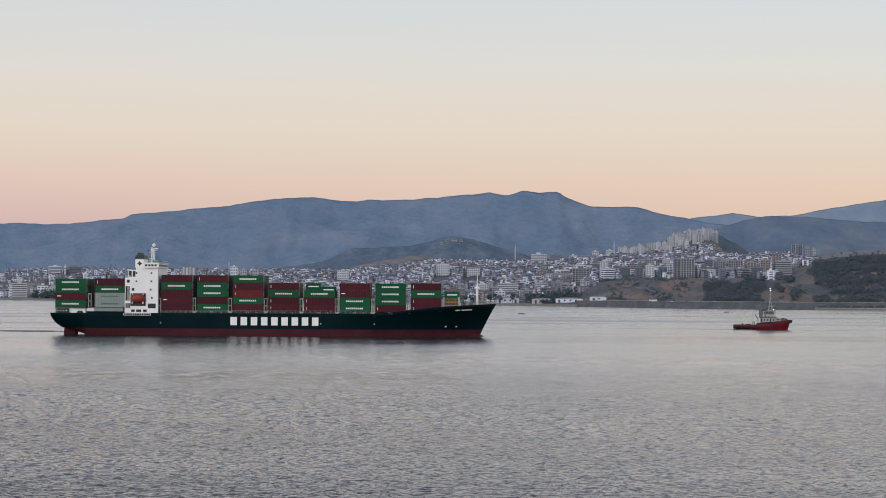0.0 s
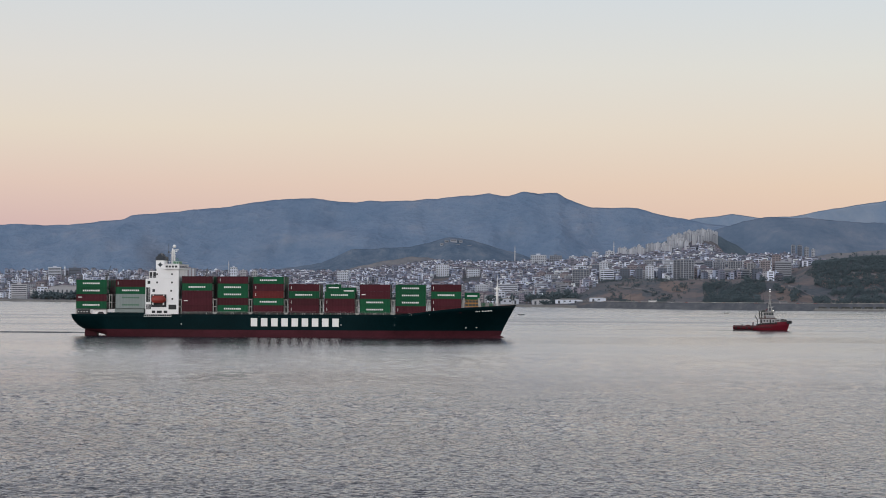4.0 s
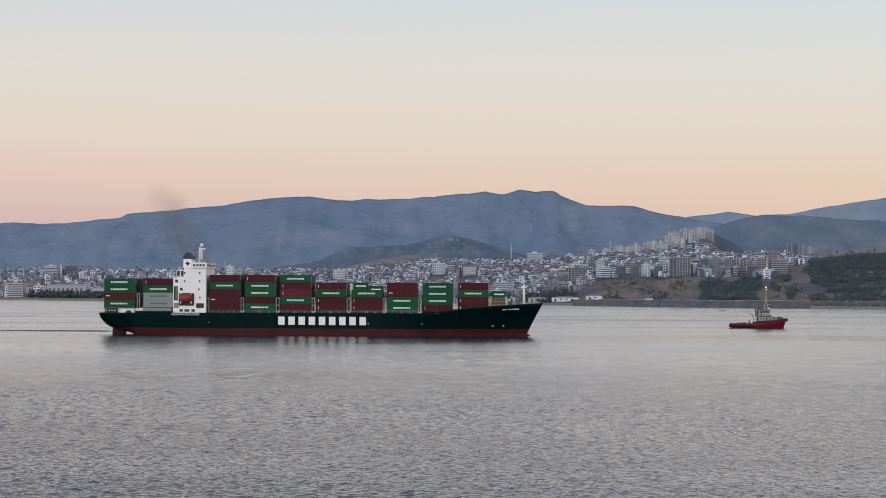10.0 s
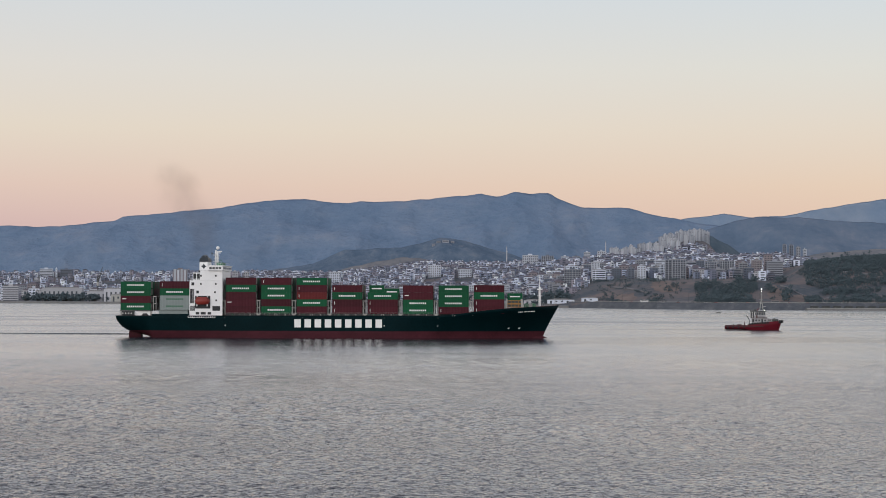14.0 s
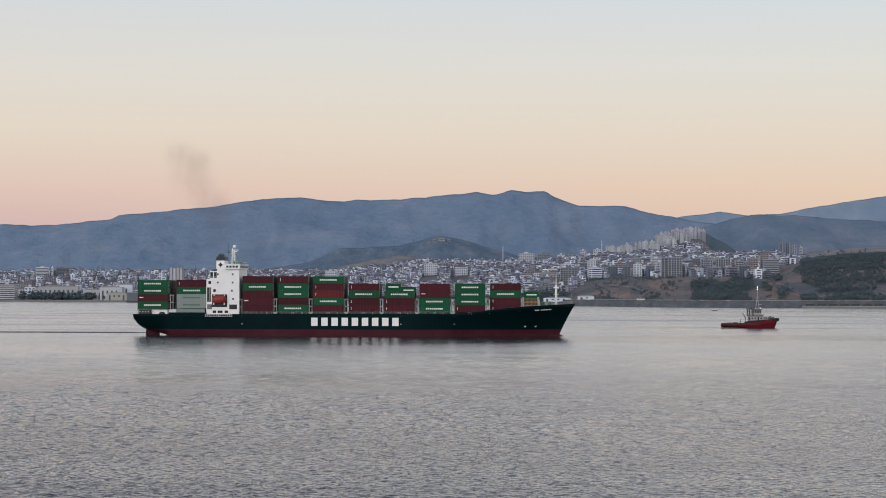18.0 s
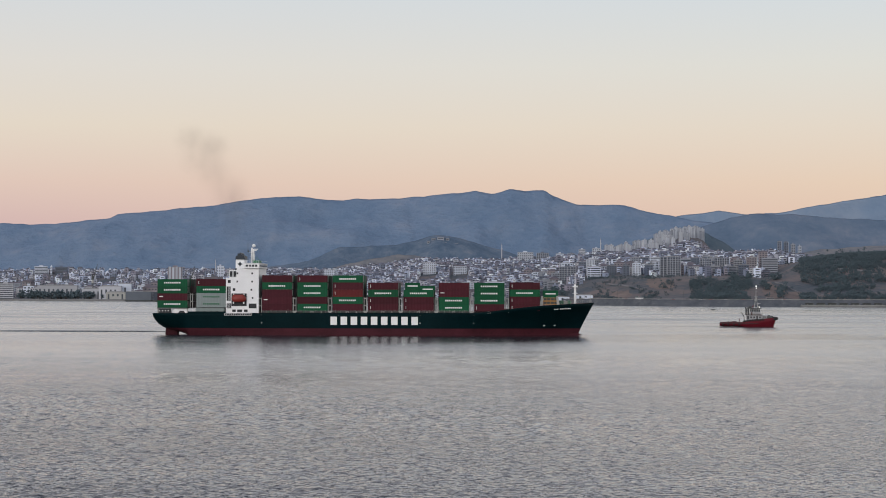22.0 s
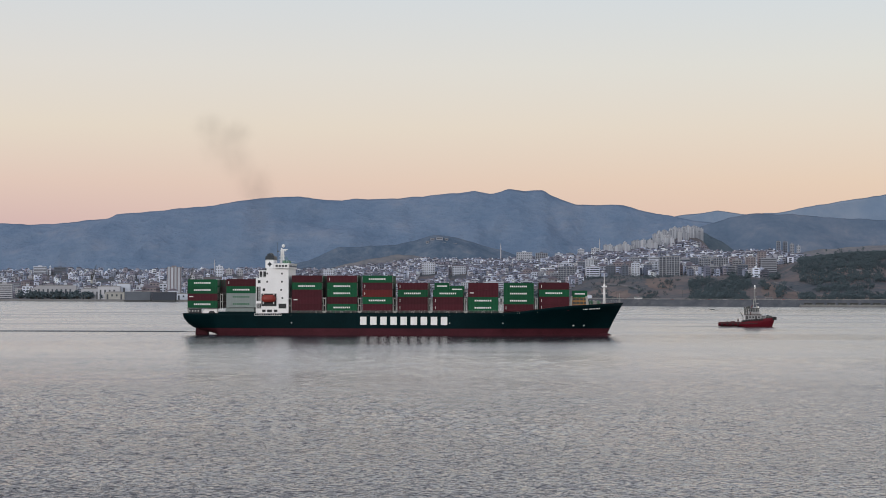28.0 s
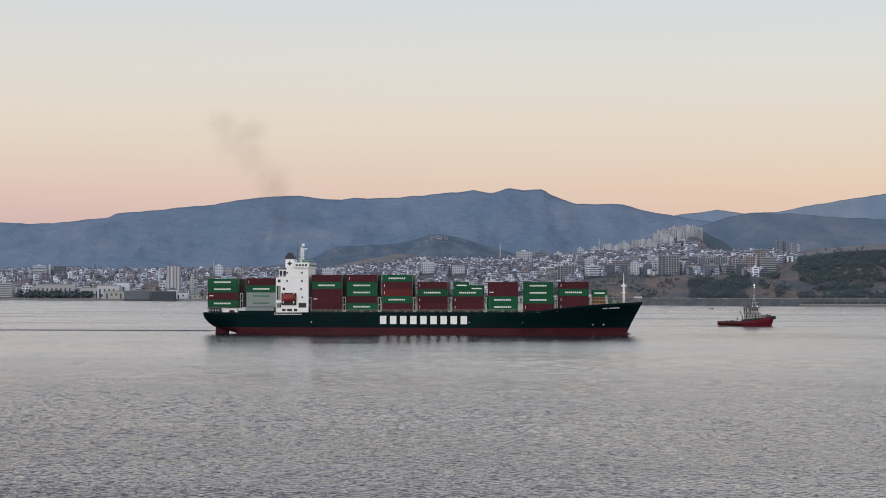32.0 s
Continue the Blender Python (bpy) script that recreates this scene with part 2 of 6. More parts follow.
SPUR = patched("hazy_pine_spur", [(0.45, (0.055, 0.083, 0.112)), (0.64, (0.078, 0.108, 0.137)), (0.84, (0.108, 0.135, 0.160))], 0.02, 8, bump=6.0, grain=0.12)
# slope earth and scrub, greyed and blued by haze put into the colour
LAND = patched("hazy_dry_slope", [(0.5, (0.058, 0.074, 0.090)), (0.61, (0.082, 0.090, 0.104)), (0.70, (0.120, 0.109, 0.113)), (0.85, (0.165, 0.132, 0.126))], 0.013, 8, bump=2.0, grain=0.15)
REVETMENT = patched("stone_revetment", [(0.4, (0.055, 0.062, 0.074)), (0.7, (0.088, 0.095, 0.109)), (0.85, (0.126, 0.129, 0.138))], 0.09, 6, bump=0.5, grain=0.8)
QUAY = material("quay_concrete", (0.16, 0.16, 0.16), 0.85, vary=0.3, scale=0.05, grain=0.5)
ASPHALT = material("asphalt", (0.055, 0.055, 0.06), 0.9, vary=0.2, scale=0.05)
# leaf green lightened and blued to paint in the haze
LEAF = material("hazy_tree_foliage", (0.069, 0.094, 0.107), 0.9, vary=0.2, scale=0.03, grain=0.9, per="island", spread=0.14, spec=0.15)
BARK = material("tree_bark", (0.08, 0.06, 0.05), 0.9, vary=0.3)
# wall colours carry a blue cast that paints the haze over the town
PLASTERS = [material("hazy_plaster_" + k, c, 0.85, vary=0.08, scale=0.1, grain=1.0, per="object", spread=0.18) for k, c in
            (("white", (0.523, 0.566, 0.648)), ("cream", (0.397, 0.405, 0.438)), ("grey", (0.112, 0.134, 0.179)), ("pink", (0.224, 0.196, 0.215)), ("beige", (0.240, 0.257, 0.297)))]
CITY_WALL = material("hazy_city_plaster", (1, 1, 1), 0.85, vary=0.1, scale=0.06, grain=0.8)


def island_colours(m, colours):
    """Gives each separate piece of a mesh one of these colours."""
    n, l = m.node_tree.nodes, m.node_tree.links
    geo, ramp = n.new("ShaderNodeNewGeometry"), n.new("ShaderNodeValToRGB")
    ramp.color_ramp.interpolation = "CONSTANT"
    e = ramp.color_ramp.elements
    while len(e) < len(colours):
        e.new(0.5)
    for k, (el, c) in enumerate(zip(e, colours)):
        el.position, el.color = k / len(colours), (*c, 1)
    l.new(geo.outputs["Random Per Island"], ramp.inputs[0])
    hsv = next(k for k in n if k.bl_idname == "ShaderNodeHueSaturation")
    l.new(ramp.outputs[0], hsv.inputs["Color"])


# house colours, each with the same painted haze blue
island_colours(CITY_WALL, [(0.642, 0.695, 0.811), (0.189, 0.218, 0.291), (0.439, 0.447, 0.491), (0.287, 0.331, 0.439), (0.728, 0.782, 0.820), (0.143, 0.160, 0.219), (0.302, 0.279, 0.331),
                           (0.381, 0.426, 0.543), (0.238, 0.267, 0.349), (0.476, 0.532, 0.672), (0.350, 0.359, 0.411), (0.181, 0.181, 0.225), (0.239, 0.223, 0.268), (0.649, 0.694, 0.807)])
# roof tiles cooled towards blue, again haze in the colour
CITY_ROOF = material("hazy_city_roof_tiles", (0.103, 0.105, 0.136), 0.9, vary=0.15, scale=0.06, grain=0.8, per="island", spread=0.5)
TILE_ROOF = material("hazy_clay_roof_tiles", (0.110, 0.095, 0.114), 0.85, vary=0.2, scale=0.3, grain=3.0)
FLAT_ROOF = material("grey_flat_roof", (0.24, 0.24, 0.25), 0.9, vary=0.2)
WINDOW = material("window_glass_dark", (0.052, 0.063, 0.080), 0.2, vary=0.2, scale=0.3)
DRY_HILL = patched("dry_earth", [(0.45, (0.105, 0.118, 0.137)), (0.62, (0.15, 0.152, 0.166)), (0.85, (0.20, 0.190, 0.192))], 0.02, 6, bump=2.0, grain=0.08)
TOWER_RIB = material("tower_white_rib", (0.40, 0.41, 0.44), 0.8, vary=0.06)


# ---- building helpers ----
def part(name, bm, mat, parent=None, label=""):
    """Links a bmesh as one mesh object under a thing or a part."""
    me = bpy.data.meshes.new(name)
    bm.to_mesh(me)
    bm.free()
    for k in (mat if isinstance(mat, (list, tuple)) else [mat]):
        me.materials.append(k)
    ob = new(name, me)
    if parent is not None:
        ob.parent = parent
    return tagged(ob, label)


def again(ob, name, parent, m):
    """Another object on the same mesh, at the pose m under its parent."""
    o = new(name, ob.data)
    o.parent = parent
    o.matrix_basis = m
    return o


def box(bm, x0, x1, y0, y1, z0, z1, slot=0, bevel=0.0):
    vs = [bm.verts.new((x, y, z)) for z in (z0, z1) for y in (y0, y1) for x in (x0, x1)]
    made = []
    for q in ((0, 2, 3, 1), (4, 5, 7, 6), (0, 1, 5, 4), (2, 6, 7, 3), (0, 4, 6, 2), (1, 3, 7, 5)):
        fc = bm.faces.new([vs[i] for i in q])
        fc.material_index = slot
        made.append(fc)
    if bevel:
        bmesh.ops.bevel(bm, geom=list({e for fc in made for e in fc.edges}), offset=bevel, segments=1, affect="EDGES")
    return bm


def boxes(*rows, slot=0, bevel=0.0):
    bm = bmesh.new()
    for r in rows:
        box(bm, *r, slot=slot, bevel=bevel)
    return bm


def tube(bm, a, b, r0, r1=None, n=8, slot=0):
    a, b = Vector(a), Vector(b)
    r1 = r0 if r1 is None else r1
    q = (b - a).to_track_quat("Z", "Y").to_matrix()
    lo, hi = [], []
    for i in range(n):
        w = 2 * math.pi * i / n
        d = q @ Vector((math.cos(w), math.sin(w), 0))
        lo.append(bm.verts.new(a + d * r0))
        hi.append(bm.verts.new(b + d * r1))
    for i in range(n):
        j = (i + 1) % n
        bm.faces.new((lo[i], lo[j], hi[j], hi[i])).material_index = slot
    bm.faces.new(lo[::-1]).material_index = slot
    bm.faces.new(hi).material_index = slot
    return bm


def tubes(*rows, n=8):
    bm = bmesh.new()
    for r in rows:
        tube(bm, *r, n=n)
    return bm


def bent(points, r, n=5):
    """One tube that follows a line of points."""
    bm, prev = bmesh.new(), None
    pts = [Vector(p) for p in points]
    for i, p in enumerate(pts):
        q = (pts[min(i + 1, len(pts) - 1)] - pts[max(i - 1, 0)]).to_track_quat("Z", "Y").to_matrix()
        ring = [bm.verts.new(p + q @ Vector((math.cos(2 * math.pi * k / n) * r, math.sin(2 * math.pi * k / n) * r, 0))) for k in range(n)]
        for k in range(n if prev else 0):
            bm.faces.new((prev[k], prev[(k + 1) % n], ring[(k + 1) % n], ring[k]))
        if prev is None:
            bm.faces.new(ring[::-1])
        prev = ring
    bm.faces.new(prev)
    return bm


def prism(bm, outline, y0, y1, slot=0):
    """A plate with an outline in x and z, from y0 to y1."""
    a = [bm.verts.new((x, y0, z)) for x, z in outline]
    b = [bm.verts.new((x, y1, z)) for x, z in outline]
    k = len(outline)
    for i in range(k):
        j = (i + 1) % k
        bm.faces.new((a[i], b[i], b[j], a[j])).material_index = slot
    bm.faces.new(a).material_index = slot
    bm.faces.new(b[::-1]).material_index = slot
    bmesh.ops.recalc_face_normals(bm, faces=bm.faces)
    return bm


def thing(name, label, category, group="", kind=""):
    return tagged(new(name), label, category, group, kind)


def line(rows, x):
    return float(np.interp(x, [r[0] for r in rows], [r[1] for r in rows]))


def smooth(a, b, x):
    k = min(1.0, max(0.0, (x - a) / (b - a)))
    return k * k * (3 - 2 * k)


def rough_noise(x, y, z=0.0, octaves=5):
    return noise.fractal(Vector((x, y, z)), 0.9, 2.0, octaves)


# ---- water: one sheet, with real wavelets where the bay lies nearest ----
def wave_height(x, y):
    """Wind wavelets with sharp crests, longer and lower towards the calmer middle of the bay."""
    rs = np.random.RandomState(7)

    def trains(count, short, long, slope, spread, sharp):
        z, size = np.zeros_like(x), 0.0
        for i in range(count):
            wl = short * (long / short) ** rs.rand()
            way = radians(93) + rs.randn() * radians(spread)
            k = 2 * math.pi / wl
            z += wl * np.sin(k * (x * math.cos(way) + y * math.sin(way)) + rs.rand() * 6.283 + 0.7 * np.sin(x * 0.021 + i) + 0.6 * np.sin(y * 0.013 + 2 * i))
            size += wl * wl / 2
        mean = math.sqrt(2 * size / count)
        return slope * mean / (2 * math.pi) * (np.exp(sharp * z / math.sqrt(size)) - 1) / sharp

    gust = 0.9 + 0.1 * np.sin(x * 0.006 + y * 0.028 + 1.3 * np.sin(x * 0.011)) + 0.08 * np.sin(y * 0.051 - x * 0.009 + 2)
    gust *= 1.05 - 1.4 * np.clip(x / y, -0.24, 0.24)  # the breeze is fresher under the western shore
    blend = lambda a, b: np.clip((y - a) / (b - a), 0, 1)
    short = trains(60, 0.45, 0.9, 0.11, 13, 0.3) * (1 - blend(200, 290)) * (1 + 0.8 * np.clip((250 - y) / 85, 0, 1))
    middle = trains(60, 0.7, 1.5, 0.12, 13, 0.3) * blend(190, 290) * (1 - blend(330, 520))
    long = trains(48, 1.3, 3.0, 0.10, 14, 0.3) * blend(320, 500) * (1 - 0.75 * blend(560, 950))
    return (short + middle + long) * gust


def water():
    side, near, far = 262, 140, 1000
    bs = np.linspace(-side, side, 900)
    ys = 1 / np.concatenate([np.linspace(1 / near, 1 / 340, 760)[:-1], np.linspace(1 / 340, 1 / far, 330)])
    B, Y = np.meshgrid(bs, ys)
    X = B * Y / 1000
    edge = np.clip(np.minimum.reduce([(side - np.abs(B)) / 12, (Y - near) / 12, (far - Y) / 30]), 0, 1)
    Z = wave_height(X, Y) * edge
    nb, ny = len(bs), len(ys)
    co = np.stack([X, Y, Z], -1).reshape(-1, 3)
    i = np.arange((ny - 1) * nb).reshape(ny - 1, nb)[:, :-1].ravel()
    quads = np.stack([i, i + 1, i + nb + 1, i + nb], -1)
    # the flat rest of the bay round it
    q = lambda b, y: (b * y / 1000, y, 0)
    corner = [q(-side, near), q(side, near), q(side, far), q(-side, far)]
    rim = [(-9000, -6000, 0), (9000, -6000, 0), (9000, 9000, 0), (-9000, 9000, 0)]
    n0 = len(co)
    co = np.concatenate([co, np.array(corner + rim, float)])
    ring = [[n0 + 4, n0 + 5, n0 + 1, n0], [n0 + 5, n0 + 6, n0 + 2, n0 + 1], [n0 + 6, n0 + 7, n0 + 3, n0 + 2], [n0 + 7, n0 + 4, n0, n0 + 3]]
    faces = np.concatenate([quads, np.array(ring)])
    me = bpy.data.meshes.new("water")
    me.vertices.add(len(co))
    me.vertices.foreach_set("co", co.ravel())
    me.loops.add(faces.size)
    me.loops.foreach_set("vertex_index", faces.ravel())
    me.polygons.add(len(faces))
    me.polygons.foreach_set("loop_start", np.arange(0, faces.size, 4))
    me.update(calc_edges=True)
    me.polygons.foreach_set("use_smooth", np.ones(len(faces), bool))
    me.materials.append(WATER)
    return tagged(new("water", me), "calm grey bay water rippled by a light wind", "water", kind="structure")


BAY = water()

# ---- land: bearings are metres to the right for each 1000 m of distance ----
SHORE = [(-420, 3020), (-231, 2960), (-142, 2850), (-25, 2640), (64, 2380), (108, 2230), (160, 2160), (231, 2160), (420, 2190)]
BACK = [(-231, 49), (-113, 50), (-60, 47), (-38, 55), (-12, 66), (34, 65), (90, 70), (170, 73), (231, 73)]


def shore(b):
    return line(SHORE, b)


def ground_height(b, y):
    """Height of the far shore's land at bearing b, y metres away."""
    d = y - shore(b)
    if d < 0:
        return -3.0
    right = smooth(40, 78, b)
    low = 2.6 + 0.9 * smooth(0, 200, d) + (line(BACK, b) - 3.5) * smooth(170, 1050, d)
    bank = 7.5 + 28 * smooth(45, 290, d) + (line(BACK, b) - 35.5) * smooth(310, 950, d)
    h = low * (1 - right) + bank * right
    h += 57 * math.exp(-(((b - 127) / 25) ** 2 if b < 127 else ((b - 127) / 13) ** 4) - ((y - 3830) / 330) ** 2)
    h += 13 * math.exp(-((b - 80) / 25) ** 2 - ((y - 3800) / 250) ** 2)
    wood = smooth(168, 190, b)
    h = h * (1 - wood) + wood * (7.5 + (52 + 8 * smooth(180, 240, b)) * smooth(45, 450, d))
    h += rough_noise(b * 0.03, y * 0.006, 3.1) * 3.0 * smooth(60, 300, d)
    return h


def sheet(name, columns, rows_at, place, mat, label, category, kind="structure"):
    bm = bmesh.new()
    grid = [[bm.verts.new(place(c, r)) for c in columns] for r in rows_at]
    for j in range(len(rows_at) - 1):
        for i in range(len(columns) - 1):
            bm.faces.new((grid[j][i], grid[j][i + 1], grid[j + 1][i + 1], grid[j + 1][i])).smooth = True
    return tagged(part(name, bm, mat), label, category, kind=kind)


def land():
    cols = [-420 + 3.0 * i for i in range(281)]
    rows_at = [0, 4, 10, 25, 45, 70, 100, 130, 160, 200, 240, 290, 340, 400, 460, 530, 610, 700, 800, 900, 1000, 1150, 1300, 1500, 1750, 2000, 2300]

    def place(b, d):
        y = shore(b) + 9 * smooth(60, 90, b) + d
        z = ground_height(b, y + 1e-3) if d > 0 else -2.0
        return (b * y / 1000, y, z)
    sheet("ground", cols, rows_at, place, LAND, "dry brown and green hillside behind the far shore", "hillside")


land()


def ridge(name, crest, y, depth, mat, label, rough_m, seed, n=420):
    """A ridge: crest heights at points along x, a front slope that falls towards the bay and a back that drops away."""
    xs = np.linspace(crest[0][0], crest[-1][0], n)
    steps = [0, 0.1, 0.2, 0.3, 0.4, 0.5, 0.58, 0.66, 0.74, 0.82, 0.88, 0.93, 0.97, 1.0, 1.05, 1.2]

    def place(x, s):
        top = line(crest, x)
        spur = rough_noise(x * 0.0045, seed, s * 1.2, 4)
        up = (s ** 0.8 if s <= 1 else 1 - (s - 1) * 2.0)
        z = top * up + rough_m * rough_noise(x * 0.006, s * 4.0, seed, 6) * (0.35 + min(s, 1) * 0.4) * (0 if s > 1 else 1) * (1 - smooth(0.72, 0.94, s))
        z += 2.6 * rough_noise(x * 0.022, seed, 0.0, 6) * (1 if s > 0.9 else 0)
        yy = y - depth * (1 - s) + (1 - abs(2 * min(s, 1) - 1)) * spur * depth * 0.25
        return (x, yy, z)
    sheet(name, list(xs), steps, place, mat, label, "mountain")


ridge("backdrop_mountain", [(-1932, 161), (-1455, 171), (-1103, 181), (-991, 179), (-836, 195), (-815, 205), (-681, 217), (-569, 228), (-463, 245), (-364, 251), (-287, 241), (-118, 246), (-19, 254), (76, 265), (121, 258), (164, 270), (198, 264), (248, 270), (268, 253), (333, 230), (444, 231), (516, 213), (572, 202), (726, 177), (1008, 149), (1430, 136), (1932, 120)], 4780, 330, MOUNTAIN, "long hazy blue-grey mountain with a flat double summit", 46, 1.7)
ridge("backdrop_far_ridge", [(100, 109), (458, 181), (588, 207), (647, 216), (704, 223), (762, 213), (849, 216), (965, 239), (1066, 255), (1136, 264), (1327, 277), (1617, 256), (2008, 229)], 4920, 60, FAR_RIDGE, "pale blue hazy ridge far behind the hills", 8, 5.2, 260)
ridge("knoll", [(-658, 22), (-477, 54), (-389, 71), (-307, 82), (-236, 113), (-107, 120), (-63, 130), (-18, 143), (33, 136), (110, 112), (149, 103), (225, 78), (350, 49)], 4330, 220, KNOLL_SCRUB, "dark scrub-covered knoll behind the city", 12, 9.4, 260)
ridge("hazy_wooded_hill", [(355, 70), (439, 97), (577, 161), (641, 181), (691, 190), (780, 189), (882, 180), (992, 177), (1223, 168), (1612, 156)], 4300, 300, WOOD_HILL, "dark wooded hill behind the city", 12, 12.6, 260)
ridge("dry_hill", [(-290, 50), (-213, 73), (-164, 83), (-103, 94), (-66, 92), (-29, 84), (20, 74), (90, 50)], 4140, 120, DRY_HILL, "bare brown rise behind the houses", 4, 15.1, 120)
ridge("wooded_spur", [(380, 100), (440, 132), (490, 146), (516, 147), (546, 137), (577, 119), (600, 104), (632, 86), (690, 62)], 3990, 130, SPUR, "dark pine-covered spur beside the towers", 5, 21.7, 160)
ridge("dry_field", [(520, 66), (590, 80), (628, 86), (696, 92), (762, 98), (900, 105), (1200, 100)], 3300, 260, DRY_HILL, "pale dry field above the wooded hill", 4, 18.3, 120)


# ---- the container ship: x from stern to bow, y from the near side to the far side, z from the waterline ----
BEAM, BOOT = 28.0, 3.4
SHIP_START, SHIP_SPEED = (-74.27, 782.0), (2.07, 0.243)
SHEER = [(0, 9.4), (60, 9.6), (130, 9.75), (138, 10.5), (144, 11.3), (150, 12.1), (156, 12.7), (167, 13.4), (178, 14.0)]
KEEL = [(0, 6.6), (1.2, 4.9), (3, 3.7), (6, 2.6), (10, 1.7), (13, 0.9), (14.5, -0.6), (20, -3), (180, -3)]


def ship_pose(t):
    """Under way to the right, its head falling off slowly towards the viewer."""
    turn = -0.62 - 0.099 * (t - 16)
    return pose(SHIP_START[0] + SHIP_SPEED[0] * t, SHIP_START[1] + SHIP_SPEED[1] * t, -0.6, 0, 0, turn) @ pose(-89, -14, 0)


def hull_point(p, k):
    """Station p along the hull, k from keel (0) to deck (1): x, half breadth, z."""
    zd, zb = line(SHEER, p), line(KEEL, p)
    z = zb + (max(zb, BOOT) - zb) * min(k, 1) if k <= 1 else max(zb, BOOT) + (zd - max(zb, BOOT)) * (k - 1)
    q = max(0.0, (p - 112) / 66)
    up = min(1.0, max(0.0, z / zd)) ** 1.6
    hb = BEAM / 2 * ((1 - q ** 1.25) * (1 - up) + (1 - q ** 8) * up)
    if p < 46:
        hb *= max(0.02, min(1, (z - zb + 0.15) / (zd - zb))) ** (0.24 * (1 - p / 46)) if p < 14.5 else max(0.05, min(1, (z + 4) / 13)) ** (0.24 * (1 - p / 46))
    stem = 172.0 + 7.0 * max(0.0, min(1.0, z / 14.0)) ** 1.15 + (0.9 * smooth(0.8, -0.8, z) if z < 1 else 0)
    x = p if p <= 112 else 112 + (p - 112) / 66 * (stem - 112)
    return x, max(hb, 0.04), z


def hull(ship):
    bm = bmesh.new()
    stations = [0, 0.5, 1.2, 2, 3, 4.5, 6, 8, 10, 12, 13.5, 14.5, 16, 18, 21, 25, 30, 36, 42, 50, 60, 75, 90, 105, 112] + [112 + 66 * i / 22 for i in range(1, 23)]
    ks = [0, 0.35, 0.7, 1.0, 1.15, 1.3, 1.5, 1.7, 1.85, 2.0]
    near, far = [], []
    for p in stations:
        near.append([])
        far.append([])
        for k in ks:
            x, hb, z = hull_point(p, k)
            near[-1].append(bm.verts.new((x, BEAM / 2 - hb, z)))
            far[-1].append(bm.verts.new((x, BEAM / 2 + hb, z)))
    for i in range(len(stations) - 1):
        for j in range(len(ks) - 1):
            slot = 1 if ks[j] < 1 else 0
            for side, flip in ((near, False), (far, True)):
                q = [side[i][j], side[i + 1][j], side[i + 1][j + 1], side[i][j + 1]]
                fc = bm.faces.new(q[::-1] if flip else q)
                fc.material_index, fc.smooth = slot, True
        bm.faces.new((near[i][0], far[i][0], far[i + 1][0], near[i + 1][0])).material_index = 1
        bm.faces.new((near[i][-1], near[i + 1][-1], far[i + 1][-1], far[i][-1])).material_index = 2
    for j in range(len(ks) - 1):
        bm.faces.new((near[0][j], near[0][j + 1], far[0][j + 1], far[0][j])).material_index = 1 if ks[j] < 1 else 0
    bmesh.ops.remove_doubles(bm, verts=bm.verts, dist=0.002)
    part("hull", bm, [HULL_GREEN, BOOT_RED, DECK_RED], ship, "dark green hull with red antifouling and dark bow flare")
    bm = bmesh.new()
    bmesh.ops.create_uvsphere(bm, u_segments=16, v_segments=10, radius=1.0, matrix=pose(169.8, BEAM / 2, -0.5) @ Matrix.Diagonal((5.0, 1.7, 2.3, 1)))
    for fc in bm.faces:
        fc.smooth = True
    part("bulbous_bow", bm, BOOT_RED, ship, "red bulb just breaking the surface")
    part("rudder", prism(bmesh.new(), [(3.0, -3), (8.3, -3), (8.3, 2.6), (3.6, 4.0)], 11.6, 16.4), BOOT_RED, ship, "dull red rudder under the counter")


def hull_marks(ship):
    for i in range(9):
        x = 71.8 + 4.08 * i
        part("hull_marking", boxes((x + 0.2, x + 2.8, -0.03, 0.02, 4.85, 8.15)), MARK_WHITE, ship, "large white block on the green hull side")
    for i in range(11):
        if i == 3:
            continue
        p = 160.2 + 0.62 * i
        x, hb, z = hull_point(p + 2.5, 1.82)
        part("bow_marking", boxes((x - 0.22, x + 0.22, BEAM / 2 - hb - 0.05, BEAM / 2 - hb + 0.35, z - 0.3, z + 0.35)), MARK_WHITE, ship, "small white bar on the bow")
    for x0, z0 in ((161.2, 3.9), (165.8, 4.0)):
        x, hb, z = hull_point(x0, 1.12)
        part("draught_mark", prism(bmesh.new(), [(x - 0.55, z + 0.2), (x, z - 0.2), (x + 0.55, z + 0.2), (x, z + 0.6)], BEAM / 2 - hb - 0.12, BEAM / 2 - hb + 0.3), MARK_WHITE, ship)
    for x0 in (44, 108, 129.5):
        part("pilot_mark", boxes((x0, x0 + 0.3, -0.03, 0.02, 5.4, 5.8)), MARK_WHITE, ship)


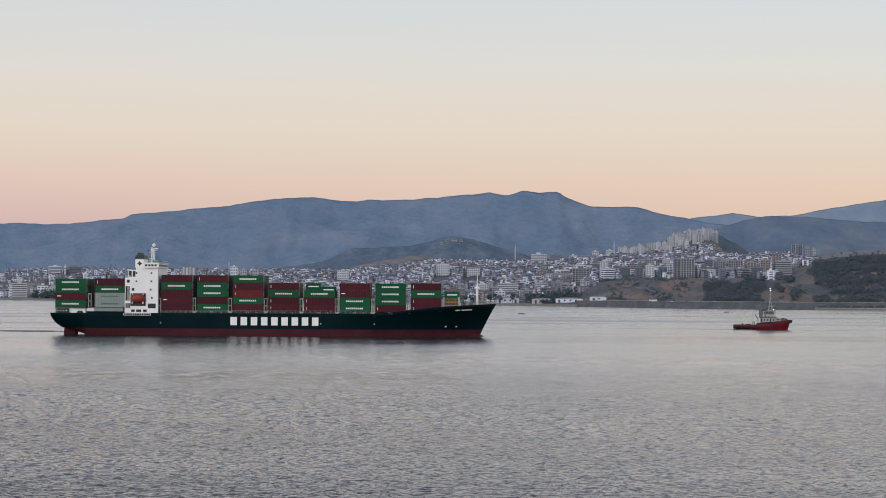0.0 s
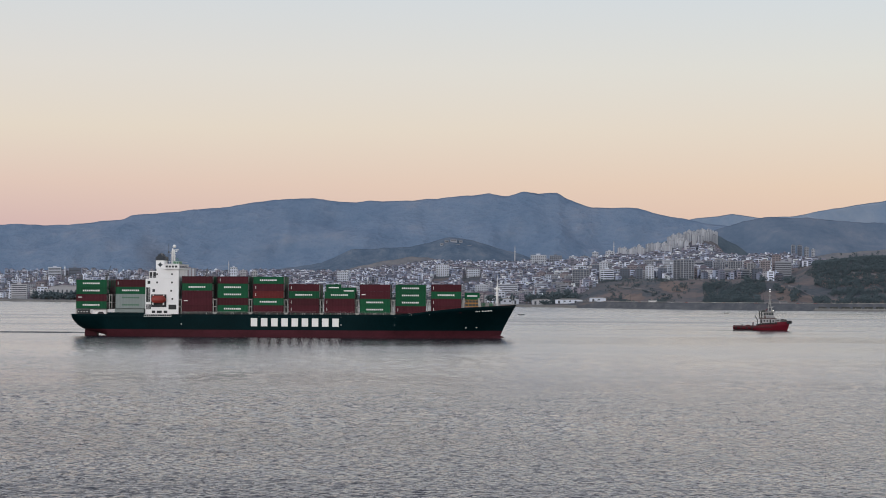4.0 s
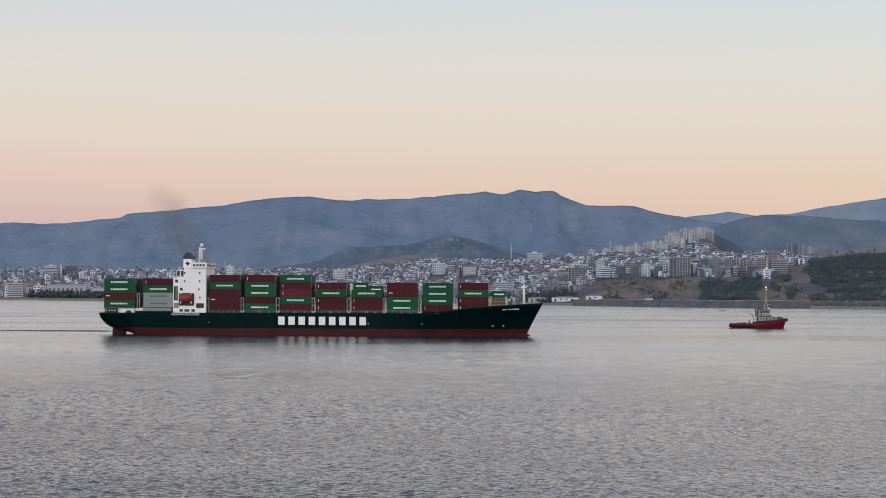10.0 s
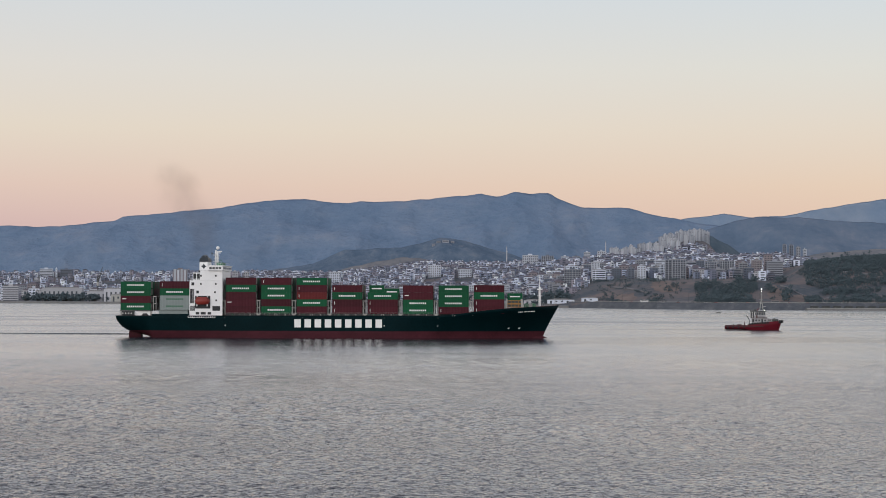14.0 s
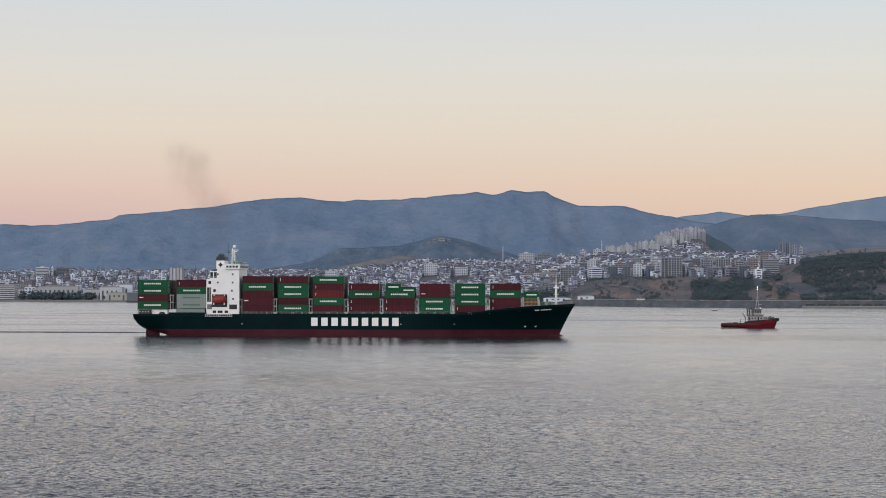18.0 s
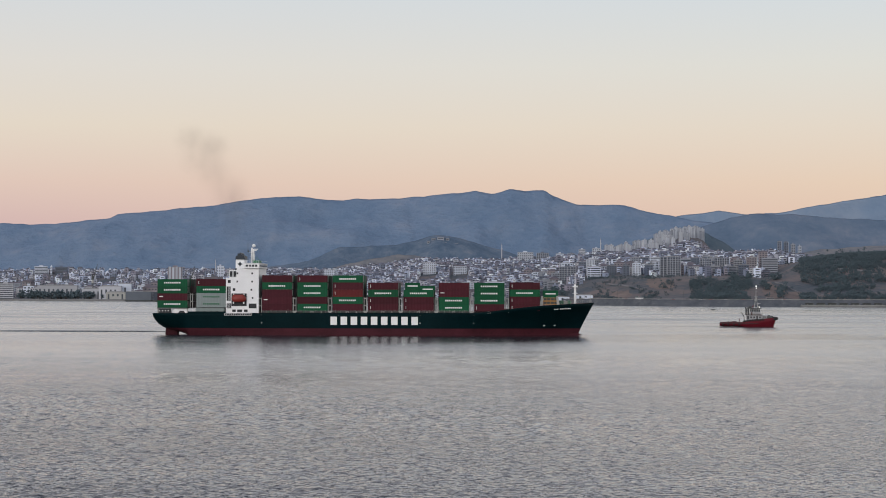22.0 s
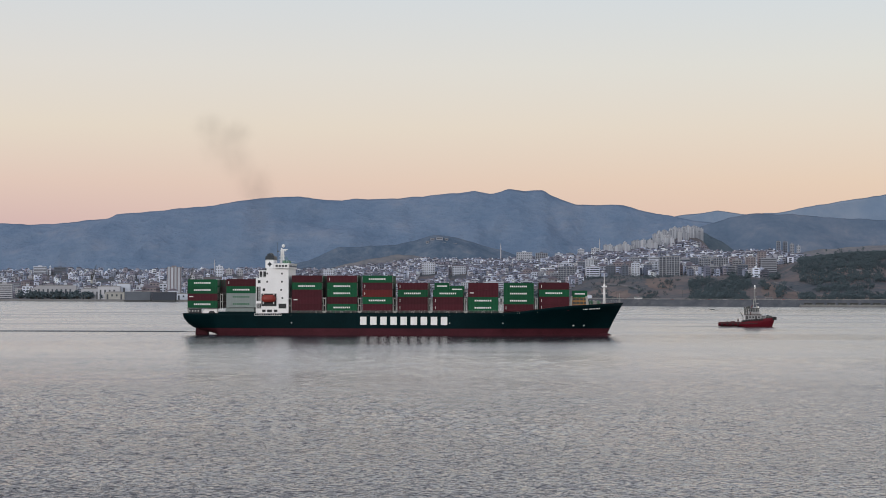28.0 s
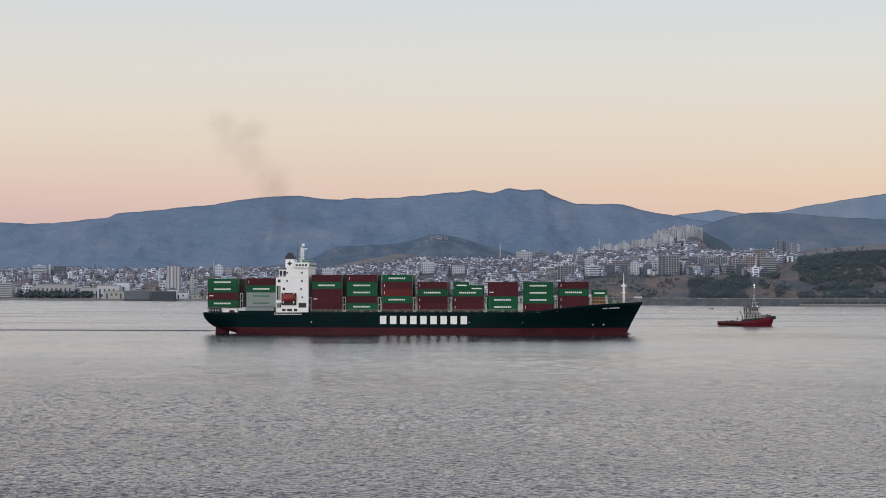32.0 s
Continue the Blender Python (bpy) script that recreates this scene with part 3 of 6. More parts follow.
def superstructure(ship):
    house = part("deckhouse", boxes((29.6, 42.9, 0.7, 27.3, 9.4, 23.6), (33.9, 42.9, 0.7, 27.3, 23.6, 27.6), (30.7, 33.9, 2.5, 25.5, 23.6, 26.8), bevel=0.08), SHIP_WHITE, ship,
                 "white painted accommodation block")
    bridge = part("bridge", boxes((37.0, 43.2, -0.3, 28.3, 27.6, 29.5), (36.6, 43.5, -0.4, 28.4, 29.5, 29.7), bevel=0.06), SHIP_WHITE, ship, "white wheelhouse across the whole beam")
    for i in range(4):
        part("window", boxes((37.7 + i * 1.25, 38.65 + i * 1.25, -0.34, -0.2, 28.2, 29.0)), GLASS_DARK, bridge)
    for i in range(14):
        part("window", boxes((43.1, 43.24, 0.6 + i * 1.95, 2.0 + i * 1.95, 28.2, 29.0)), GLASS_DARK, bridge)
    for x, z in ((34.2, 25.5), (40.2, 25.5), (34.2, 22.2), (40.2, 22.2), (39.9, 18.9), (40.4, 15.6)):
        part("porthole", boxes((x - 0.32, x + 0.32, 0.64, 0.75, z - 0.36, z + 0.36)), DARK, house)
    for x0, x1, z0, z1 in ((30.4, 31.5, 21.6, 22.8), (32.4, 33.4, 18.4, 19.5), (29.9, 31.5, 14.4, 20.2), (30.9, 32.0, 24.0, 26.4), (32.4, 33.5, 24.0, 26.4),
                           (31.9, 38.0, 12.3, 17.4), (29.9, 31.8, 11.4, 13.4), (38.9, 42.0, 11.4, 13.3), (32.2, 33.6, 9.9, 10.9), (34.2, 36.2, 9.9, 10.9), (37.0, 38.4, 9.9, 10.9)):
        y = 2.44 if z0 > 23.9 else 0.64
        part("side_opening", boxes((x0, x1, y, y + 0.12, z0, z1)), DARK, house, "dark opening in the white side")
    for x in (30.7, 31.1):
        part("stair_post", boxes((x, x + 0.08, 0.55, 0.62, 14.4, 20.2)), SHIP_WHITE, house)
    for i in range(6):
        part("rail_bar", boxes((29.9, 31.5, 0.5, 0.56, 11.6 + i * 0.35, 11.68 + i * 0.35)), SHIP_WHITE, house)
    # lifeboat in its recess
    bm = bmesh.new()
    bmesh.ops.create_uvsphere(bm, u_segments=20, v_segments=12, radius=1.0, matrix=pose(34.9, 0.1, 15.3) @ Matrix.Diagonal((3.1, 1.4, 1.75, 1)))
    for v in bm.verts:
        v.co.z = min(max(v.co.z, 13.9), 16.7)
        v.co.x = 34.9 + (v.co.x - 34.9) * (1.0 if abs(v.co.x - 34.9) < 2.2 else 0.97)
    boat = part("lifeboat", bm, ORANGE, ship, "enclosed orange lifeboat in its davit")
    part("boat_cabin", boxes((32.6, 37.2, -0.9, 1.0, 15.0, 16.9), bevel=0.25), ORANGE, boat)
    for x in (32.6, 36.8):
        part("davit", boxes((x, x + 0.35, -0.9, 0.9, 13.2, 13.9), (x, x + 0.35, 0.2, 0.6, 13.2, 17.3)), SHIP_WHITE, ship, "white davit arm")
    # funnel
    fun = part("funnel", boxes((32.4, 36.0, 9, 19, 27.0, 31.3), bevel=0.3), SHIP_WHITE, ship, "white funnel with a black top")
    part("funnel_cap", prism(bmesh.new(), [(32.3, 31.3), (36.1, 31.3), (35.9, 32.7), (35.0, 33.0), (34.2, 34.1), (33.4, 33.0), (32.5, 32.6)], 8.9, 19.1), FUNNEL_BLACK, fun, "black funnel top")
    part("louvre", boxes((32.3, 36.3, 8.7, 19.3, 26.7, 27.7)), DARK, fun)
    part("funnel_emblem", prism(bmesh.new(), [(34.2 + r * math.cos(a), 29.4 + r * math.sin(a)) for i in range(16) for a in [i * math.pi / 8] for r in [1.15 if i % 4 == 0 else 0.65]], 8.9, 9.05),
         FUNNEL_BLACK, fun, "dark round emblem")
    for x in (33.2, 34.2, 35.1):
        part("exhaust_pipe", tubes(((x, 12, 32.5), (x - 0.2, 12, 33.7), 0.3)), FUNNEL_BLACK, fun)
    # mast above the bridge
    mast = part("radar_mast", tubes(((38.3, 14, 29.7), (38.5, 14, 36.2), 0.42, 0.3), ((39.3, 14, 29.7), (39.1, 14, 35.6), 0.42, 0.3), ((38.0, 14, 33.2), (39.7, 14, 33.2), 0.14),
                                    ((38.0, 14, 35.0), (40.4, 14, 35.0), 0.18), ((38.7, 12.6, 34.4), (38.7, 15.4, 34.4), 0.14)), SHIP_WHITE, ship, "white lattice radar mast")
    bm = bmesh.new()
    bmesh.ops.create_uvsphere(bm, u_segments=14, v_segments=8, radius=0.72, matrix=pose(39.3, 13.5, 37.0))
    part("satellite_dome", bm, SHIP_WHITE, mast, "white satellite dome")
    part("radar_scanner", boxes((38.9, 41.0, 13.2, 13.5, 35.4, 35.7)), SHIP_WHITE, mast)
    for z, w in ((31.4, 1.3), (32.6, 1.0), (34.0, 1.2)):
        part("mast_platform", boxes((38.7 - w, 38.7 + w, 13.2, 14.8, z, z + 0.14)), SHIP_WHITE, mast)
    for z in (30.5, 31.9, 33.2, 34.5):
        part("brace", tubes(((38.35, 14, z), (39.2, 14, z + 0.9), 0.1), n=5), STEEL_GREY, mast)
    for x, z in ((37.9, 34.2), (39.8, 32.8)):
        part("mast_light", boxes((x - 0.15, x + 0.15, 13.3, 13.6, z, z + 0.4)), STEEL_GREY, mast)
    part("whip_aerial", tubes(((37.2, 12, 29.7), (37.0, 12, 38.2), 0.06)), STEEL_DARK, mast)
    part("aerial_bracket", boxes((36.9, 37.5, 11.8, 12.2, 34.4, 35.0)), STEEL_DARK, mast)
    part("monkey_island_box", boxes((39.8, 42.2, 6, 16, 29.7, 30.9), bevel=0.1), DECK_GREEN, ship, "green equipment locker on the wheelhouse roof")
    part("monkey_island_frame", tubes(((40.2, 10, 30.9), (41.0, 10, 32.2), 0.08), ((41.8, 10, 30.9), (41.0, 10, 32.2), 0.08)), DECK_GREEN, ship)
    for i in range(9):
        part("rail_post", tubes(((37.2 + i * 0.7, 0, 29.7), (37.2 + i * 0.7, 0, 30.6), 0.035), n=5), SHIP_WHITE, ship)
    part("roof_rail", tubes(((37.2, 0, 30.6), (42.8, 0, 30.6), 0.035), ((42.8, 0, 30.6), (42.8, 28, 30.6), 0.035), n=5), SHIP_WHITE, ship)
    for i in range(14):
        part("rail_post", tubes(((29.9 + i * 0.3, 0.8, 23.6), (29.9 + i * 0.3, 0.8, 24.6), 0.03), n=4), SHIP_WHITE, house)
    part("ladder", boxes((42.95, 43.0, 1.0, 1.08, 10, 27), (42.95, 43.0, 1.5, 1.58, 10, 27)), STEEL_GREY, house)
    part("gangway", boxes((29.3, 40.2, -0.9, -0.1, 8.55, 8.7), (29.3, 40.2, -0.95, -0.88, 9.3, 9.4), *[(29.3 + i * 0.9, 29.42 + i * 0.9, -0.95, -0.85, 8.6, 9.4) for i in range(13)]),
         SHIP_WHITE, ship, "stowed white gangway on the ship's side")


def side_gear(ship):
    """Rails, vents and pipes along the main deck, and worn plating marks on the hull side."""
    post = part("rail_post", tubes(((0, 0, 0), (0, 0, 1.1), 0.035), n=4), STEEL_GREY, ship)
    post.location = (46, 0.2, 9.6)
    for i in range(1, 42):
        x = 46 + i * 2.0
        again(post, "rail_post", ship, pose(x, 0.2, line(SHEER, x)))
    part("deck_rail", tubes(((44, 0.2, 10.65), (129, 0.2, 10.85), 0.03), ((44, 0.2, 10.2), (129, 0.2, 10.4), 0.025), n=4), STEEL_GREY, ship)
    for i in range(12):
        x = 47 + i * 7.1
        part("deck_vent", tubes(((x, 0.9, 9.6), (x, 0.9, 10.3), 0.18), n=8), STEEL_GREY if i % 2 else DECK_GREEN, ship)
    for x in (18.5, 21.0, 23.5, 26.0):
        part("mooring_bollard", tubes(((x, 0.8, 9.4), (x, 0.8, 10.2), 0.22), n=8), STEEL_DARK, ship)
    part("sheer_strake", boxes((15, 129, -0.05, 0.05, 9.25, 9.45)), HULL_GREEN, ship, "raised strake along the deck edge")
    for x in (43.8, 75, 108, 129.6):
        part("scupper", boxes((x, x + 0.35, -0.06, 0.05, 8.6, 8.9)), STEEL_DARK, ship)


def deck_gear(ship):
    part("hatch_coaming", boxes((44.0, 128.5, 1.6, 26.4, 9.5, 10.34), (128.5, 150, 3.4, 24.6, 9.5, 10.34), (17, 29.4, 1.6, 26.4, 9.3, 9.75)), STEEL_DARK, ship, "dark hatch covers")
    part("stern_platform", boxes((1.6, 14.2, 0.8, 27.2, 11.25, 11.55)), STEEL_DARK, ship)
    for x in (2.0, 6.9, 14.0):
        for y in (1.0, 26.6):
            part("platform_post", boxes((x - 0.25, x + 0.25, y, y + 0.5, 9.3, 11.25)), STEEL_GREY, ship)
    part("stern_house", prism(bmesh.new(), [(7.6, 9.4), (13.9, 9.4), (13.9, 11.2), (8.8, 11.2), (7.6, 10.2)], 1.6, 4.0), SHIP_WHITE, ship, "white mooring deckhouse")
    part("stern_house_opening", prism(bmesh.new(), [(10.2, 9.42), (13.0, 9.42), (12.4, 10.3), (10.8, 10.3)], 1.55, 1.7), DARK, ship)
    # shade under the stern platform, put in as a thin near-black panel
    part("mooring_recess", boxes((2.3, 7.5, 0.85, 0.95, 9.42, 11.2)), DARK, ship, "near-black panel for the shade of the mooring deck under the stack")
    for i in range(4):
        part("fairlead_lamp", boxes((2.6 + i * 1.15, 3.0 + i * 1.15, 0.6, 0.7, 10.15, 10.5)), MARK_WHITE, ship)
    part("after_deck_house", boxes((17.2, 28.9, 1.5, 26.5, 9.4, 11.6), bevel=0.05), BOX_GREY, ship, "grey steel housing under the stack")
    part("bulwark", boxes((14.4, 29.6, 0.15, 0.3, 9.3, 10.1)), HULL_GREEN, ship)
    # lashing frames in the gaps between the bays, and the brackets along the deck edge
    first = part("lashing_frame", boxes((0, 0.22, 0, 0.3, 0, 6.0), (1.0, 1.22, 0, 0.3, 0, 6.0), (0, 1.22, 0, 0.3, 2.7, 2.95), (0, 1.22, 0, 0.3, 5.6, 5.8),
                                        (0, 0.22, 13, 13.3, 0, 6.0), (1.0, 1.22, 13, 13.3, 0, 6.0), (0, 0.22, 25.7, 26, 0, 6.0), (1.0, 1.22, 25.7, 26, 0, 6.0),
                                        (0, 1.22, 0, 26, 2.6, 2.7), (0, 1.22, 0, 26, 5.5, 5.6)), STEEL_GREY, ship, "grey lashing frame between container bays")
    first.location = (42.95 - 0.1, 1.0, 9.7)
    spots = [15.0] + [44.2 + 14.29 * i + 12.63 for i in range(7)]
    for x in spots:
        again(first, "lashing_frame", ship, pose(x, 1.0, 9.9 if x > 16 else 11.4))["label"] = "grey lashing frame between container bays"
    b = part("deck_bracket", prism(bmesh.new(), [(-1.1, 0.75), (1.1, 0.75), (0.45, 0.0), (-0.45, 0.0)], 0, 0.5), STEEL_GREY, ship, "grey bracket on the deck edge")
    b.location = (57.5, 0.1, 9.65)
    for i in range(1, 6):
        again(b, "deck_bracket", ship, pose(57.5 + 14.29 * i, 0.1, 9.68))
    leg = part("hatch_leg", boxes((-0.6, -0.3, 0, 0.4, 0, 0.7), (0.3, 0.6, 0, 0.4, 0, 0.7), (-0.6, 0.6, 0, 0.4, 0.55, 0.75)), STEEL_GREY, ship)
    leg.location = (64.5, 0.3, 9.6)
    for i in range(1, 6):
        again(leg, "hatch_leg", ship, pose(64.5 + 14.29 * i, 0.3, 9.62))
    # forecastle
    for x0, lean in ((156.9, 0.5), (163.9, -0.5)):
        part("stanchion", prism(bmesh.new(), [(x0 - 0.6, 12.5), (x0 + 0.6, 12.5), (x0 + 0.35 + lean, 16.6), (x0 - 0.35 + lean, 16.6)], 3.4, 4.2), STEEL_GREY, ship, "pale tapered cargo stanchion")
    fore = part("foremast", tubes(((171.1, 14, 13.2), (171.1, 14, 21.4), 0.55, 0.42), ((171.1, 14, 21.4), (171.1, 14, 26.0), 0.16, 0.08), ((170.0, 14, 20.6), (172.2, 14, 20.6), 0.14),
                                  ((170.1, 14, 17.8), (172.1, 14, 17.8), 0.14)), SHIP_WHITE, ship, "white foremast with crosstrees")
    part("masthead_light", boxes((171.7, 172.1, 13.8, 14.2, 20.6, 21.2)), STEEL_GREY, fore)
    part("mast_platform", boxes((170.1, 172.2, 13, 15, 20.2, 20.45)), SHIP_WHITE, fore)
    part("jackstaff", tubes(((177.3, 14, 13.8), (177.3, 14, 17.8), 0.07), n=6), STEEL_GREY, ship)
    for i, x in enumerate((165.6, 167.0, 168.5)):
        bm = tubes(((x, 9, 14.2), (x, 19, 14.2), 0.62), n=12)
        box(bm, x - 0.8, x + 0.8, 8.5, 9.0, 13.2, 14.6)
        box(bm, x - 0.8, x + 0.8, 19, 19.5, 13.2, 14.6)
        part("windlass", bm, DECK_GREEN if i != 1 else STEEL_GREY, ship, "mooring winch on the forecastle")
    for i in range(14):
        p = 164.5 + 0.95 * i
        x, hb, z = hull_point(min(p, 177.4), 2.0)
        part("rail_post", tubes(((x, BEAM / 2 - hb + 0.15, z), (x, BEAM / 2 - hb + 0.15, z + 1.1), 0.04), n=5), STEEL_GREY, ship)
    line_up = [hull_point(164.5 + 0.95 * i, 2.0) for i in range(14)]
    for dz in (0.55, 1.1):
        part("bow_rail", bent([(x, BEAM / 2 - hb + 0.15, z + dz) for x, hb, z in line_up], 0.03), STEEL_GREY, ship)


def ship_build():
    ship = thing("container_ship", "dark green container ship with red waterline, under way", "ship")
    hull(ship)
    hull_marks(ship)
    superstructure(ship)
    side_gear(ship)
    deck_gear(ship)
    return ship


SHIP = ship_build()

# ---- containers: each a thing of its own, carried by the ship ----
CW, CH, ROWS = 2.44, 2.87, 10
COLORS = {"G": (BOX_GREEN, "green"), "R": (BOX_RED, "maroon"), "S": (BOX_GREY, "pale grey"), "T": (BOX_RUST, "rust red"), "D": (BOX_GREEN, "dark green")}


def container(kind, length, marked):
    """A box with corner posts, rails, ribbed sides and locking bars on its doors."""
    mat, word = COLORS[kind]
    c = thing("shipping_container", f"{word} steel shipping container stacked on the ship" + (" with white marking" if marked else ""), "container", "containers on the ship")
    bm = bmesh.new()
    n = int(length / 0.6)
    for y, out in ((0.06, -1), (CW - 0.06, 1)):
        prev = None
        for i in range(n * 2 + 1):
            x = 0.1 + (length - 0.2) * i / (n * 2)
            yy = y + (0.045 if i % 2 else 0.0) * -out
            cur = (bm.verts.new((x, yy, 0.15)), bm.verts.new((x, yy, CH - 0.12)))
            if prev:
                q = (prev[0], cur[0], cur[1], prev[1])
                bm.faces.new(q if out < 0 else q[::-1])
            prev = cur
    box(bm, 0.06, length - 0.06, 0.08, CW - 0.08, CH - 0.14, CH - 0.03)
    box(bm, 0.05, 0.12, 0.06, CW - 0.06, 0.1, CH - 0.1)
    box(bm, length - 0.12, length - 0.05, 0.06, CW - 0.06, 0.1, CH - 0.1)
    part("body", bm, mat, c)
    for y in (0, CW - 0.12):
        part("bottom_rail", boxes((0, length, y, y + 0.12, 0, 0.16)), mat, c)
        part("top_rail", boxes((0, length, y, y + 0.12, CH - 0.14, CH)), mat, c)
        for x in (0, length - 0.16):
            part("corner_post", boxes((x, x + 0.16, y, y + 0.12, 0.16, CH - 0.14)), mat, c)
    part("locking_bar", tubes(*[((length + 0.02, y, 0.2), (length + 0.02, y, CH - 0.2), 0.03) for y in (0.5, 0.95, 1.5, 1.95)], n=5), STEEL_GREY, c)
    if marked == "long":
        x0 = (length - 6.9) / 2
        part("marking", boxes(*[(x0 + i * 0.77, x0 + i * 0.77 + 0.52, -0.02, 0.03, 1.12, 1.74) for i in range(9)]), MARK_WHITE if kind != "S" else DECK_GREEN, c, "row of plain marking blocks")
    elif marked == "short":
        part("marking", boxes((0.9, 1.05, -0.02, 0.03, 0.8, 2.0)), MARK_WHITE, c, "short upright white mark")
    elif marked == "dash":
        part("marking", boxes((0.7, 2.3, -0.02, 0.03, 1.5, 1.8)), MARK_WHITE, c, "short white mark")
    elif marked == "wide":
        part("marking", boxes((1.0, 5.1, -0.02, 0.03, 1.3, 1.75)), MARK_WHITE, c, "white bar")
    return c


# bays: start along the ship, height of the lowest tier, tiers from below ("G" green, "R" maroon, "S" grey, "T" rust; l, s, d: marking)
BAYS = [
    (1.8, 11.6, "Gl Rd Gl Gl"), (17.6, 11.75, "Sl Sl Gl Rs"), (44.2, 10.4, "R Rd R Gl R"), (58.5, 10.4, "Gl R Gl Gl Rs"), (72.8, 10.4, "R Gl Ts Rs Gl"),
    (87.1, 10.4, "Rs Rs Gl Rs"), (101.4, 10.4, "Rs Rs Gl"), (115.6, 10.4, "Gl Gl Rd R"), (129.9, 10.4, "Rs Gl Gl Gl"), (144.2, 10.6, "Rs Rs Gl Rs"),
]
CARGO = []
MADE = {}


def load(kind, length, marked, x, y, z):
    key = (kind, length, marked)
    at = pose(x, y, z)
    if key not in MADE:
        MADE[key] = container(*key)
        MADE[key].matrix_basis = at
        ob = MADE[key]
    else:
        ob = copy_thing(MADE[key], at)
    CARGO.append((ob, at))


MARKS = {"l": "long", "s": "short", "d": "dash", "w": "wide", "": ""}
rng = random.Random(4)
inner = bmesh.new()
for x, z, tiers in BAYS:
    tiers = tiers.split()
    for row in range(ROWS):
        y = 0.9 + row * 2.62
        if x > 140 and not 1 <= row <= 8:
            if row == 0:
                y = 2.4
            else:
                continue
        for k, code in enumerate(tiers):
            if row == 0:
                load(code[0], 12.19, MARKS[code[1:]], x, y, z + k * (CH + 0.01))
            elif row == 1:
                load(rng.choice("GRRG"), 12.19, "", x, y, z + k * (CH + 0.01))
            else:
                box(inner, x, x + 12.19, y, y + CW, z + k * (CH + 0.01), z + k * (CH + 0.01) + CH, slot=rng.choice((0, 1, 1, 0)))
top = 10.4 + 3 * (CH + 0.01)
load("G", 6.06, "wide", 101.9, 3.6, top)
load("G", 6.06, "wide", 108.0, 3.6, top - CH * 0.45)
for y in (4.0, 6.6):
    load("G", 6.06, "wide", 157.7, y, 16.0)
INNER = tagged(part("inner_container_stacks", inner, [BOX_GREEN, BOX_RED]), "inner rows of green and maroon containers", "containers", kind="stuff")
for i in range(2):
    rack = thing("flat_rack", "ochre flat rack with dark slatted sides on the foredeck", "container", "containers on the ship")
    part("base", boxes((0, 6.06, 0, 2.44, 0, 0.3)), BOX_OCHRE, rack)
    part("load", boxes((0.3, 5.76, 0.1, 2.34, 0.3, 1.2)), STEEL_DARK, rack)
    part("top_frame", boxes((0, 6.06, 0, 2.44, 1.2, 1.4)), BOX_OCHRE, rack)
    for xx in (0, 1.45, 2.95, 4.4, 5.9):
        part("slat", boxes((xx, xx + 0.16, -0.02, 0.12, 0.3, 1.2)), BOX_OCHRE, rack)
    at = pose(157.7, 4.0, 13.15 + 1.42 * i)
    rack.matrix_basis = at
    CARGO.append((rack, at))
CARGO.append((INNER, pose(0, 0, 0)))


